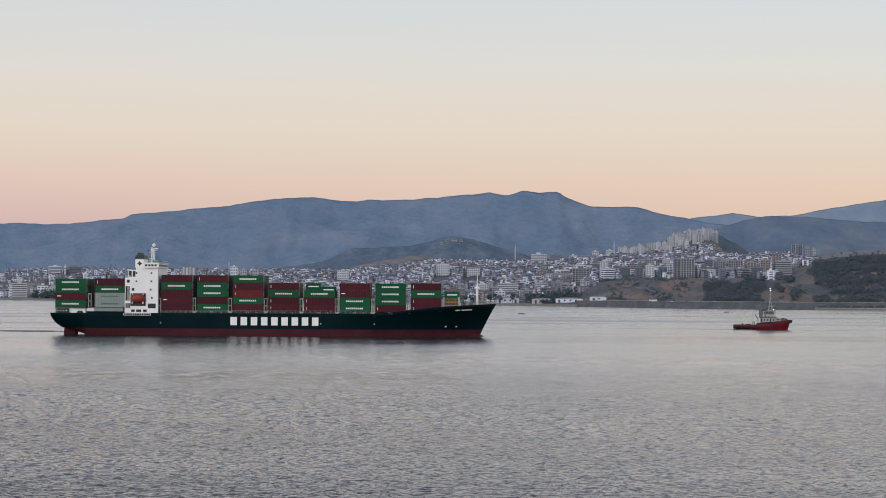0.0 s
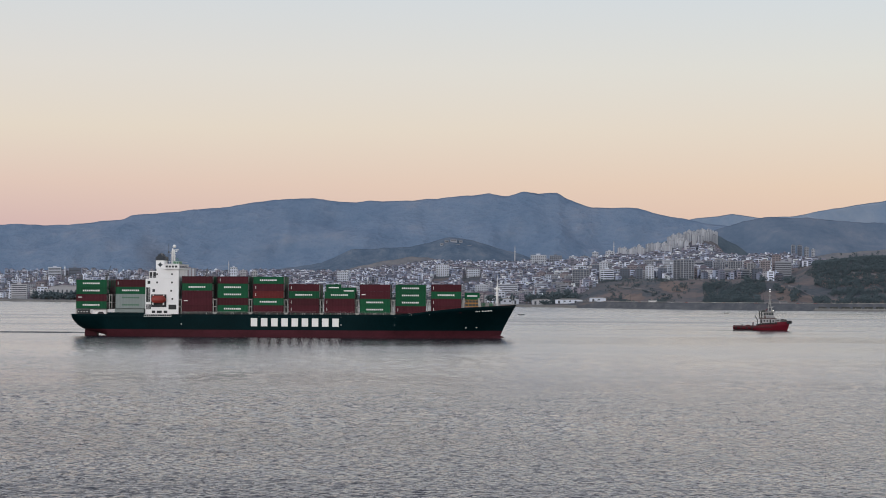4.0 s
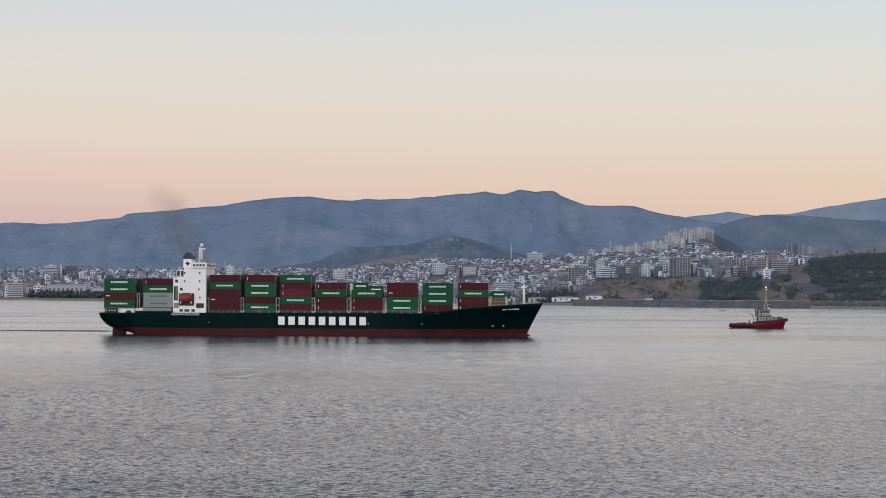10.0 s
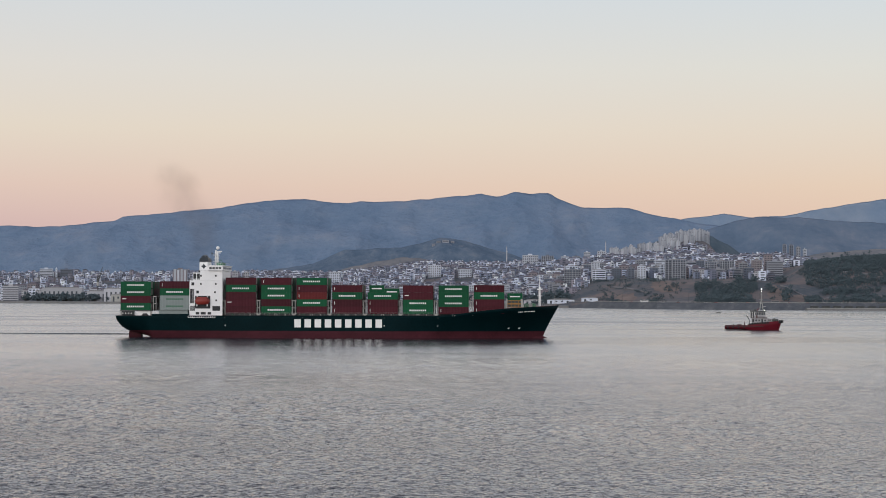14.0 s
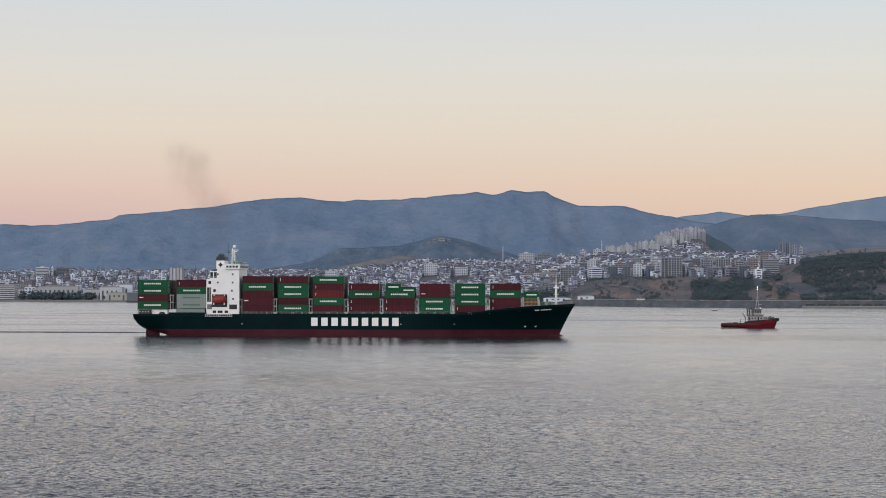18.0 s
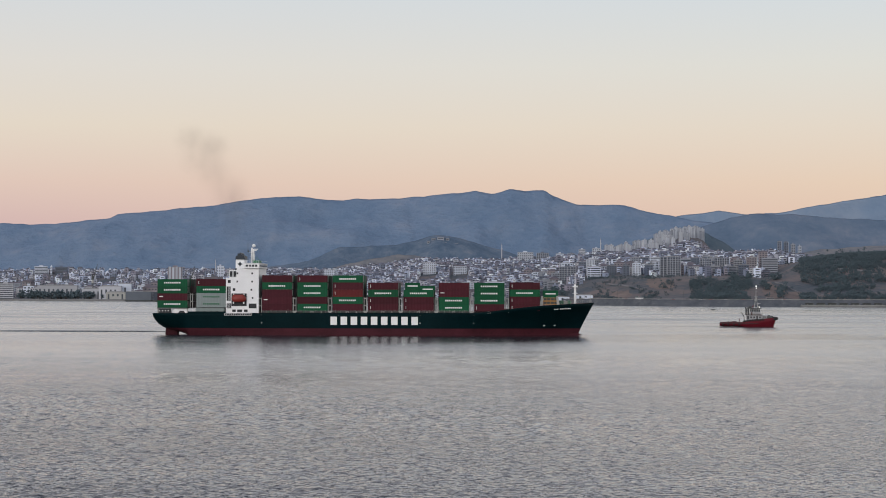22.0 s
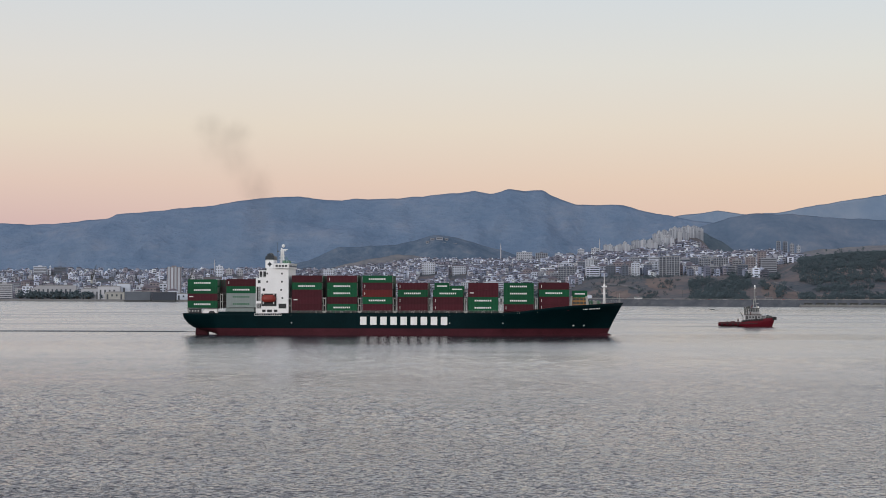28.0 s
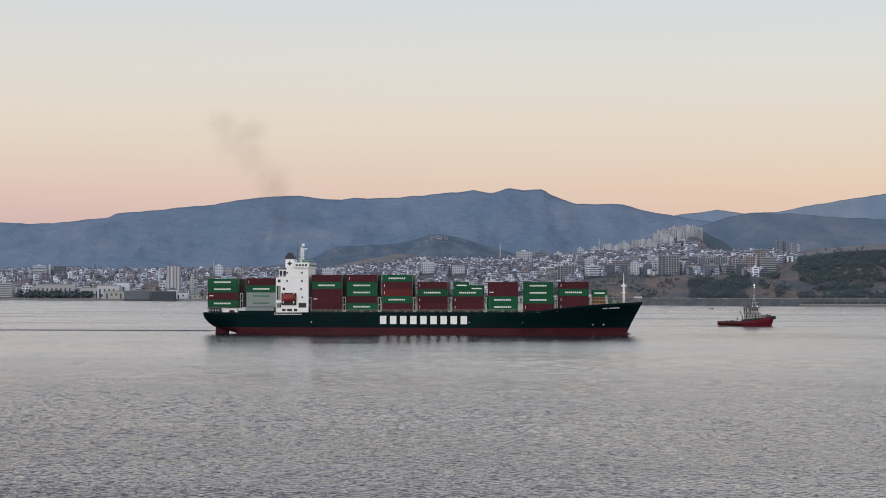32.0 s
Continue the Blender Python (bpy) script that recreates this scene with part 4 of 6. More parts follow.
# ---- the tug: x from stern to bow, y from the near side, z from the waterline ----
def tug_build():
    tug = thing("tugboat", "red harbour tug with white wheelhouse and tall mast", "tugboat")
    bm = bmesh.new()
    tops = [(0, 2.0), (11.0, 2.0), (11.6, 3.0), (14, 3.6), (20, 4.0), (28, 4.7)]
    st = [0, 0.5, 1.5, 3, 6, 9, 11, 11.6, 13, 16, 19, 21, 23, 24.5, 26, 27, 27.6]
    near, far = [], []
    for p in st:
        hbt = 4.4 * (1 - max(0, (p - 17) / 10.9) ** 2.6) * (0.86 + 0.14 * smooth(0, 3, p))
        hbw = 4.1 * (1 - max(0, (p - 14) / 13.8) ** 2.0) * (0.7 + 0.3 * smooth(0, 4, p))
        rake = max(0, p - 19) / 8.6
        zt = line(tops, p)
        ring = []
        low = 1 - smooth(9, 13, p)
        for z, hb, dx in ((-1.2 + 1.3 * low, hbw * (0.8 - 0.4 * low), -1.9 * rake), (0.25 + 0.55 * low, hbw, -1.4 * rake), (zt * (0.55 + 0.15 * low), (hbw + hbt) / 2, -0.6 * rake), (zt, hbt, 0)):
            ring.append((p + dx, max(hb, 0.05), z if p > 1 or z > 0.2 else 0.3))
        near.append([bm.verts.new((x, 4.5 - h, z)) for x, h, z in ring])
        far.append([bm.verts.new((x, 4.5 + h, z)) for x, h, z in ring])
    for i in range(len(st) - 1):
        for j in range(3):
            for s, fl in ((near, 0), (far, 1)):
                q = [s[i][j], s[i + 1][j], s[i + 1][j + 1], s[i][j + 1]]
                fc = bm.faces.new(q[::-1] if fl else q)
                fc.material_index, fc.smooth = (1 if j == 0 else 0), True
        bm.faces.new((near[i][3], near[i + 1][3], far[i + 1][3], far[i][3])).material_index = 1
    for j in range(3):
        bm.faces.new((near[0][j], near[0][j + 1], far[0][j + 1], far[0][j]))
    part("hull", bm, [TUG_RED, TUG_DARK], tug, "bright red tug hull")
    for i in range(12):
        a = -1.35 + i * 2.7 / 11
        part("bow_fender", tubes(((26.2 + 1.5 * math.cos(a), 4.5 + 3.2 * math.sin(a), 3.5), (26.3 + 1.6 * math.cos(a), 4.5 + 3.2 * math.sin(a), 4.9), 0.5)), RUBBER, tug, "black rubber bow fender")
    for i in range(4):
        bm = bmesh.new()
        x = 1.6 + i * 2.6
        y = 4.5 - (4.4 * (0.86 + 0.14 * smooth(0, 3, x))) - 0.12
        tube(bm, (x, y - 0.12, 1.4), (x, y + 0.16, 1.4), 0.5, n=10)
        part("tyre_fender", bm, RUBBER, tug)
    part("rubbing_strake", boxes((0.3, 19, -0.06, 0.1, 1.6, 1.95)), TUG_DARK, tug)
    house = part("deckhouse", boxes((13.0, 20.6, 1.7, 7.3, 3.4, 5.9), (20.6, 23.0, 2.3, 6.7, 4.2, 5.7), bevel=0.12), TUG_WHITE, tug, "grimy white tug deckhouse")
    for x0, x1, z0, z1 in ((13.4, 14.2, 3.8, 5.5), (14.9, 15.6, 4.4, 5.2), (16.4, 17.1, 4.4, 5.2), (17.8, 18.5, 3.8, 5.5), (19.2, 19.9, 4.4, 5.2)):
        part("side_opening", boxes((x0, x1, 1.64, 1.76, z0, z1)), DARK, house, "dark door or window in the deckhouse side")
    part("front_window", boxes((21.1, 22.4, 2.24, 2.36, 4.7, 5.3)), DARK, house)
    part("boat_deck", boxes((12.6, 20.9, 1.4, 7.6, 5.9, 6.08)), TUG_DARK, tug, "dark boat deck edge")
    for i in range(11):
        part("rail_post", tubes(((12.8 + i * 0.8, 1.5, 6.08), (12.8 + i * 0.8, 1.5, 7.0), 0.045), n=5), STEEL_GREY, tug)
    for z in (6.55, 7.0):
        part("deck_rail", bent([(12.8, 7.5, z), (12.8, 1.5, z), (20.8, 1.5, z), (20.8, 7.5, z)], 0.045), STEEL_GREY, tug)
    wheel = part("wheelhouse", boxes((14.6, 19.8, 2.2, 6.8, 6.08, 7.5), (14.7, 19.7, 2.3, 6.7, 8.7, 9.05), bevel=0.08), TUG_WHITE, tug, "white wheelhouse")
    part("window_band", boxes((14.85, 19.55, 2.4, 6.6, 7.5, 8.7)), GLASS_DARK, wheel, "dark wheelhouse windows all round")
    for i in range(7):
        part("mullion", boxes((14.72 + i * 0.8, 14.86 + i * 0.8, 2.28, 2.42, 7.5, 8.7)), TUG_WHITE, wheel)
    part("wheelhouse_door", boxes((15.2, 15.9, 2.14, 2.22, 6.1, 7.4)), TUG_DARK, wheel)
    roof = part("wheelhouse_roof", boxes((13.8, 20.2, 1.9, 7.1, 9.05, 9.32), bevel=0.06), STEEL_DARK, tug, "dark wheelhouse roof")
    part("roof_locker", boxes((14.0, 15.5, 2.6, 6.4, 9.32, 10.2), bevel=0.1), STEEL_DARK, roof)
    part("searchlight", tubes(((19.0, 3.2, 9.32), (19.0, 3.2, 9.75), 0.1), ((18.7, 3.2, 9.95), (19.4, 3.2, 9.95), 0.3), n=8), STEEL_GREY, roof)
    part("fire_monitor", tubes(((16.0, 2.8, 9.32), (16.0, 2.8, 10.2), 0.16), ((15.9, 2.8, 10.1), (16.9, 2.6, 10.7), 0.13), n=7), TUG_RED, roof, "red fire monitor")
    for x in (12.9, 13.9):
        part("exhaust_stack", tubes(((x, 2.7, 6.08), (x, 2.7, 8.9), 0.42, 0.36), ((x, 2.7, 8.9), (x - 0.35, 2.7, 9.7), 0.36, 0.3), n=10), STEEL_DARK, tug, "dark exhaust stack")
    # mast: a tapering lattice with platforms, aerials and lamps
    mast = part("mast", tubes(((16.9, 3.9, 9.32), (17.6, 4.5, 15.2), 0.17, 0.12), ((16.9, 5.1, 9.32), (17.6, 4.5, 15.2), 0.17, 0.12), ((18.6, 4.5, 9.32), (17.8, 4.5, 15.2), 0.17, 0.12)), STEEL_GREY, tug, "pale grey tripod mast")
    part("topmast", tubes(((17.7, 4.5, 14.9), (17.75, 4.5, 20.0), 0.14, 0.07)), STEEL_GREY, mast)
    for x0, x1, z in ((16.6, 19.1, 11.2), (16.9, 18.6, 13.0), (16.8, 18.7, 15.0), (17.1, 18.4, 17.2)):
        part("crosstree", boxes((x0, x1, 4.0, 5.0, z, z + 0.16)), STEEL_GREY, mast)
    part("radar_scanner", boxes((18.1, 19.9, 4.3, 4.7, 11.5, 11.75)), TUG_WHITE, mast, "white radar scanner bar")
    part("radar_pedestal", boxes((18.8, 19.2, 4.3, 4.7, 11.3, 11.5)), TUG_WHITE, mast)
    part("loudhailer", tubes(((16.9, 4.2, 13.3), (16.2, 4.2, 13.4), 0.14, 0.26), n=8), STEEL_DARK, mast)
    for x, h in ((16.8, 3.0), (18.6, 2.2)):
        part("whip_aerial", tubes(((x, 4.5, 15.1), (x, 4.5, 15.1 + h), 0.04), n=5), STEEL_DARK, mast)
    for x, z, r in ((17.75, 20.1, 0.30), (17.85, 19.1, 0.22), (19.3, 9.8, 0.30)):
        bm = bmesh.new()
        bmesh.ops.create_icosphere(bm, subdivisions=1, radius=r, matrix=pose(x, 3.9, z))
        part("mast_lamp", bm, LAMP_WHITE, mast, "lit white lamp")
    part("life_raft", tubes(((19.1, 1.8, 6.5), (20.4, 1.8, 6.5), 0.36), n=10), TUG_WHITE, tug, "white life raft canister")
    part("deck_crane", bent([(11.9, 3.2, 2.6), (11.9, 3.2, 5.0), (11.4, 3.1, 6.0), (10.5, 3.0, 7.3)], 0.2, 7), STEEL_DARK, tug, "folded deck crane")
    for x, r in ((22.6, 0.75), (24.0, 0.95), (25.3, 0.7)):
        part("towing_winch", tubes(((x, 2.9, 4.9), (x, 6.1, 4.9), r), n=14), STEEL_DARK, tug, "dark winch drum on the foredeck")
    part("bulwark", boxes((0.4, 11.2, 0.5, 0.62, 2.0, 2.5), (0.3, 0.42, 0.8, 8.2, 2.0, 2.5)), TUG_DARK, tug, "dark red low bulwark of the aft deck")
    part("tow_hook", boxes((4.0, 4.6, 4.1, 4.9, 2.0, 3.0), bevel=0.08), STEEL_DARK, tug)
    part("hatch", boxes((6.0, 8.2, 3.0, 6.0, 2.0, 2.8), bevel=0.08), TUG_DARK, tug)
    part("towing_bow", bent([(9.6, 1.0, 2.0), (9.6, 1.2, 3.6), (9.6, 4.5, 4.1), (9.6, 7.8, 3.6), (9.6, 8.0, 2.0)], 0.16, 7), TUG_DARK, tug, "dark red towing arch over the aft deck")
    for i in range(8):
        x = 12.2 + i * 1.25
        part("tyre_fender", tubes(((x, -0.1, line(tops, x) - 0.35), (x, 0.22, line(tops, x) - 0.35), 0.52), n=10), RUBBER, tug)
    part("gunwale_strake", bent([(11.3, 0.02, 2.75), (13.5, 0.02, 3.3), (17.0, 0.05, 3.6), (19.5, 0.3, 3.75), (22.0, 1.0, 4.0), (24.0, 1.9, 4.25)], 0.17, 6), RUBBER, tug, "black rubber strake below the gunwale")
    for i in range(6):
        part("rail_post", tubes(((20.9 + i * 0.85, 0.9 + 0.32 * i, 4.2), (20.9 + i * 0.85, 0.9 + 0.32 * i, 5.2), 0.05), n=5), STEEL_GREY, tug)
    part("bow_rail", tubes(((20.9, 0.9, 5.2), (25.15, 2.5, 5.2), 0.05), n=5), STEEL_GREY, tug)
    return tug


TUG = tug_build()
TUG.scale = (1.03, 1.03, 1.03)


def tug_pose(t):
    """Nearly stopped, its bow swinging slowly away from the viewer."""
    turn = -15 + 11 * t / 32
    mid = Vector((153.9 - 0.5 * t / 32, 971, 0))
    return Matrix.Translation(mid) @ pose(0, 0, 0, 0, 0, turn) @ pose(-14.4, -4.5, 0)


# ---- the city on the far shore ----
def site(b, y, sink=0.6):
    return b * y / 1000, y, ground_height(b, y) - sink


def pierced(w, d, h, floors, storey, cols, band):
    """Walls round a block, with window openings let into the front and the two ends."""
    bm = bmesh.new()

    def side(length, n, put):
        if band:
            xs, holes = [0, 0.5, length - 0.5, length], {1}
        else:
            p = length / n
            xs, holes = [0], set()
            for i in range(n):
                holes.add(len(xs))
                xs += [p * (i + 0.2), p * (i + 0.8)]
            xs.append(length)
        zs = [0]
        for f in range(floors):
            zs += [1.3 + f * storey, 2.8 + f * storey]
        zs.append(h)
        grid = [[bm.verts.new(put(x, 0, z)) for z in zs] for x in xs]
        deep = [[None] * len(zs) for _ in xs]

        def back(i, j):
            deep[i][j] = deep[i][j] or bm.verts.new(put(xs[i], 0.3, zs[j]))
            return deep[i][j]
        for i in range(len(xs) - 1):
            for j in range(len(zs) - 1):
                c = [(i, j), (i + 1, j), (i + 1, j + 1), (i, j + 1)]
                if (i in holes) and j % 2 == 1:
                    for (a0, a1), (b0, b1) in zip(c, c[1:] + c[:1]):
                        bm.faces.new((grid[a0][a1], grid[b0][b1], back(b0, b1), back(a0, a1)))
                else:
                    bm.faces.new([grid[a0][a1] for a0, a1 in c])
    side(w, cols, lambda x, k, z: (-w / 2 + x, k, z))
    side(d, max(2, int(d / 4)), lambda x, k, z: (w / 2 - k, x, z))
    side(d, max(2, int(d / 4)), lambda x, k, z: (-w / 2 + k, d - x, z))
    v = [bm.verts.new(q) for q in ((w / 2, d, 0), (-w / 2, d, 0), (-w / 2, d, h), (w / 2, d, h))]
    bm.faces.new(v)
    return bm


def block(name, label, w, d, floors, wall, roof, storey=3.0, style="rows", ribs=None):
    """An apartment block: pierced walls, glazing behind them, roof, balconies; front towards the bay."""
    h = floors * storey + 1.0
    o = thing(name, label, "building", "city buildings")
    part("wall", pierced(w, d, h, floors, storey, max(2, int(w / 3.2)), style == "band"), wall, o)
    part("glazing", boxes((-w / 2 + 0.3, w / 2 - 0.3, 0.3, d - 0.3, 0.5, h - 0.1)), WINDOW, o, "dark window glass")
    if roof == "tile":
        bm = bmesh.new()
        e = [bm.verts.new(p) for p in ((-w / 2 - 0.5, -0.5, h), (w / 2 + 0.5, -0.5, h), (w / 2 + 0.5, d + 0.5, h), (-w / 2 - 0.5, d + 0.5, h))]
        k = min(w, d) * 0.35
        t = [bm.verts.new((-w / 2 + k, d / 2, h + 2.2)), bm.verts.new((w / 2 - k, d / 2, h + 2.2))]
        for q in ((e[0], e[1], t[1], t[0]), (e[2], e[3], t[0], t[1]), (e[1], e[2], t[1]), (e[3], e[0], t[0]), (e[3], e[2], e[1], e[0])):
            bm.faces.new(q)
        part("roof", bm, TILE_ROOF, o, "clay tile roof")
    else:
        part("roof", boxes((-w / 2 - 0.15, w / 2 + 0.15, -0.15, d + 0.15, h, h + 0.7)), FLAT_ROOF if roof == "flat" else wall, o)
        part("stair_head", boxes((-w * 0.15, w * 0.12, d * 0.3, d * 0.7, h + 0.7, h + 2.9)), wall, o)
    if style == "balcony":
        for f in range(floors):
            z = 0.7 + f * storey
            bal = part("balcony", boxes((-w / 2 + 0.6, w / 2 - w * 0.45, -1.2, 0, z, z + 1.1)), wall, o) if f == 0 else again(bal, "balcony", o, pose(0, 0, f * storey))
    if ribs:
        for i in range(ribs + 1):
            x = -w / 2 + i * w / ribs
            part("rib", boxes((x - 0.22, x + 0.22, -0.6, 0, 0, h + 0.6)), TOWER_RIB, o, "pale vertical rib")
        if floors > 4 and style != "band" and w > 8.6:
            for f in range(1, floors):
                part("balcony_slab", boxes((-w / 2 + 0.3, w / 2 - 0.3, -0.5, 0, f * storey + 0.35, f * storey + 0.6)), TOWER_RIB, o)
    return o


WHITE, CREAM, GREY, PINK, BEIGE = PLASTERS
rng = random.Random(11)
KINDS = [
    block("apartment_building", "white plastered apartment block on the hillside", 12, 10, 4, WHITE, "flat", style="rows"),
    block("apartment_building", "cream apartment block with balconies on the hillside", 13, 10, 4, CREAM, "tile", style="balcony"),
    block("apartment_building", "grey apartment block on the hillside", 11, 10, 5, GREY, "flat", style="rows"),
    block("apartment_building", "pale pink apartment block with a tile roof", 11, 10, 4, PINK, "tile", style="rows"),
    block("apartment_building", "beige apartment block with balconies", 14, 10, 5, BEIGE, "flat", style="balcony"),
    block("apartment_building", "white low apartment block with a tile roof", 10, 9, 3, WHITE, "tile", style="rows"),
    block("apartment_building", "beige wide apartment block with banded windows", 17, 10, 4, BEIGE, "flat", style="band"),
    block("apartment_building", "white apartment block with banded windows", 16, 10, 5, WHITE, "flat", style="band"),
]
free = KINDS[:]


def put(kind, m):
    """Sets the first of a kind, then copies of it."""
    if KINDS[kind] in free:
        free.remove(KINDS[kind])
        KINDS[kind].matrix_basis = m
        return KINDS[kind]
    return copy_thing(KINDS[kind], m)


# single buildings that stand out: bearing, distance, width, depth, storeys, walls, roof, style, ribs, label
SINGLES = [
    (-229, 3019, 23.9, 14, 8, CREAM, "flat", "band", 0, "cream apartment block with dark balcony bands at the quay"),
    (-210.5, 3851, 25.2, 14, 6, WHITE, "same", "band", 0, "white office block with glass bands"), (-205.2, 3858, 3.15, 8, 6, WHITE, "same", "rows", 0, "white lift shaft beside office block"),
    (-200, 3866, 23.1, 14, 5, GREY, "same", "band", 0, "pale grey office block in town"),
    (-224, 3316, 21.3, 12, 7, BEIGE, "tile", "rows", 0, "beige block with tile roof in town"),
    (-212.5, 3120, 21, 12, 5, CREAM, "flat", "rows", 3, "cream apartment block behind the harbour trees"), (-197.3, 3130, 23, 12, 4, CREAM, "flat", "rows", 4, "cream flats with dark bays behind the harbour"),
    (-177, 3050, 19.3, 12, 6, CREAM, "flat", "rows", 0, "cream apartment block near the quay"), (-165, 3023, 15, 12, 5, CREAM, "flat", "rows", 0, "cream apartment block near the quay"),
    (-131, 3054, 6.38, 10, 12, CREAM, "flat", "rows", 0, "slim cream block beside the tower"),
    (-117, 3635, 13, 12, 7, WHITE, "flat", "rows", 0, "white hotel block in the town"), (-112, 3639, 10.5, 12, 5, CREAM, "flat", "rows", 3, "white ribbed hotel block in town"), (-106, 3651, 10.4, 12, 4, CREAM, "flat", "rows", 0, "white flat-roofed block above the harbour"),
    (-60, 3458, 20.5, 12, 6, WHITE, "flat", "rows", 0, "white apartment block above the harbour"), (-8, 3301, 22.1, 12, 7, WHITE, "flat", "rows", 7, "white ribbed apartment block on slope"),
    (8, 3254, 22, 12, 5, WHITE, "tile", "rows", 0, "white apartment block with tile roof"),
    (12.5, 2934, 20.1, 12, 5, WHITE, "flat", "rows", 5, "white apartment block with upright ribs"), (26, 2916, 30, 12, 5, WHITE, "flat", "band", 0, "long white apartment block with bands"),
    (42, 3447, 27.8, 12, 7, WHITE, "flat", "rows", 8, "long white ribbed block on the crest"), (51, 3442, 21.8, 12, 6, GREY, "flat", "rows", 6, "grey block with ribs on the crest"),
    (60, 3487, 13.8, 12, 5, WHITE, "flat", "rows", 3, "white ribbed block on the crest"), (66, 3497, 13.7, 12, 5, GREY, "flat", "rows", 3, "grey ribbed block on the crest"),
    (71.5, 3650, 11.7, 12, 6, WHITE, "flat", "rows", 3, "pale apartment tower on the ridge"), (79, 3640, 14.6, 12, 6, WHITE, "flat", "rows", 3, "pale apartment tower on the ridge"),
    (64, 2810, 24.2, 12, 7, GREY, "flat", "rows", 6, "grey block with white ribs"), (76, 2824, 12, 12, 8, WHITE, "flat", "rows", 3, "white narrow block on the slope"), (87, 2789, 14, 12, 5, GREY, "flat", "rows", 0, "grey flat-roofed block on the slope"),
    (100, 2641, 11, 12, 6, WHITE, "flat", "rows", 2, "bright white apartment block over the slope"), (94.5, 2668, 8.99, 12, 5, GREY, "flat", "rows", 0, "grey block beside the white one"),
    (114, 2627, 8.93, 14, 9, GREY, "flat", "rows", 2, "dark glass block with white ribs"), (119.5, 2620, 17.8, 14, 9, GREY, "flat", "rows", 5, "dark glazed block with white ribs"),
    (136, 2687, 15.8, 14, 7, GREY, "flat", "rows", 5, "dark block over the pines"), (144.5, 2686, 19.7, 14, 7, GREY, "flat", "rows", 6, "dark banded block over the pines"),
    (153, 2668, 11.8, 14, 6, BEIGE, "flat", "band", 3, "beige banded block over the pines"), (160, 2655, 13.7, 14, 7, PINK, "flat", "balcony", 2, "pink balcony block above the pines"),
    (169.5, 2646, 21.6, 14, 7, BEIGE, "same", "band", 0, "cream block with long balcony bands"), (166, 2695, 11.8, 12, 9, PINK, "tile", "rows", 0, "pink block with tile roof above"),
    (174.5, 3576, 6.68, 10, 13, GREY, "flat", "rows", 1, "grey tower on the far hill"), (178, 3586, 7.63, 12, 14, GREY, "flat", "rows", 1, "grey tower on the far hill"), (181.6, 3587, 7.63, 12, 14, BEIGE, "flat", "rows", 0, "grey tower on the far hill"),
    (185, 3597, 5.72, 12, 14, WHITE, "flat", "rows", 2, "white tower on the far hill"), (160, 3525, 7.64, 8, 4, WHITE, "same", "rows", 0, "small white building on the crest"),
]
TAKEN = []
for b, y, w, d, floors, wall, roof, style, ribs, label in SINGLES:
    ob = block("apartment_building", label, w, d, floors, wall, roof, style=style, ribs=ribs)
    ob.matrix_basis = pose(*site(b, y, 1.5), 0, 0, -math.degrees(math.atan(b / 1000)) * 0.5)
    TAKEN.append((b * y / 1000, y))

# the estate of towers on the ridge
def tower(label, w, h, bays, wall):
    """A slim high-rise: body, upright pale bays with dark strips between them, and roof plant."""
    o = thing("apartment_tower", label, "building", "city buildings")
    part("wall", boxes((-w / 2, w / 2, 0, 9, 0, h)), wall, o)
    step = w / bays
    for i in range(bays):
        x = -w / 2 + step * (i + 0.5)
        part("bay", boxes((x - step * 0.3, x + step * 0.3, -0.7, 0, 0, h + 0.8 - 1.2 * (i % 2))), TOWER_BAY, o, "pale upright bay")
    for y in (1.5, 5.5):
        part("bay", boxes((w / 2, w / 2 + 0.5, y, y + 2.0, 0, h)), TOWER_BAY, o)
    part("roof", boxes((-w / 2 - 0.2, w / 2 + 0.2, -0.2, 9.2, h, h + 0.5)), FLAT_ROOF, o)
    part("lift_head", boxes((-w * 0.2, w * 0.15, 3, 6, h + 0.5, h + 2.6)), wall, o)
    return o


TOWER_BAY = material("tower_pale_plaster", (0.40, 0.425, 0.47), 0.85, vary=0.06, per="object", spread=0.15)
TOWER = tower("pale grey high-rise with upright bays on the ridge", 9.5, 25, 3, BEIGE)
TOWER_B = tower("white narrow high-rise on the ridge", 7.0, 27, 2, CREAM)
TOWER_C = tower("beige grey high-rise on the ridge", 11, 20, 4, BEIGE)
TOWERS = (TOWER, TOWER_B, TOWER_C)
QUAY_TOWER = tower("cream tower block with dark strips behind the quay", 21, 50, 4, PINK)
QUAY_TOWER.matrix_basis = pose(*site(-140.6, 2988, 0.5))
first = dict(enumerate(TOWERS))
# a high row, a lower one in front of it, a second group down the ridge and loose ones between
spots = [(111.8 + i * 2.25, 3840 + (i % 3) * 30, (0, 1, 0)[i % 3]) for i in range(11)] + [(112.5 + i * 2.6, 3720 + (i % 2) * 40, (1, 0, 2)[i % 3]) for i in range(9)]
spots += [(84.5 + i * 2.5, 3770 + (i % 2) * 50, i % 3) for i in range(7)] + [(86 + i * 3.1, 3640 + (i % 3) * 30, (1, 2, 0)[i % 3]) for i in range(15)]
spots += [(rng.uniform(88, 132), rng.uniform(3480, 3620), rng.randint(1, 2)) for _ in range(16)]
for b, y, k in spots:
    m = pose(*site(b, y, 5.5 if b < 120 else 8.0), 0, 0, rng.uniform(-14, 14))
    if k in first:
        first.pop(k).matrix_basis = m
    else:
        copy_thing(TOWERS[k], m)


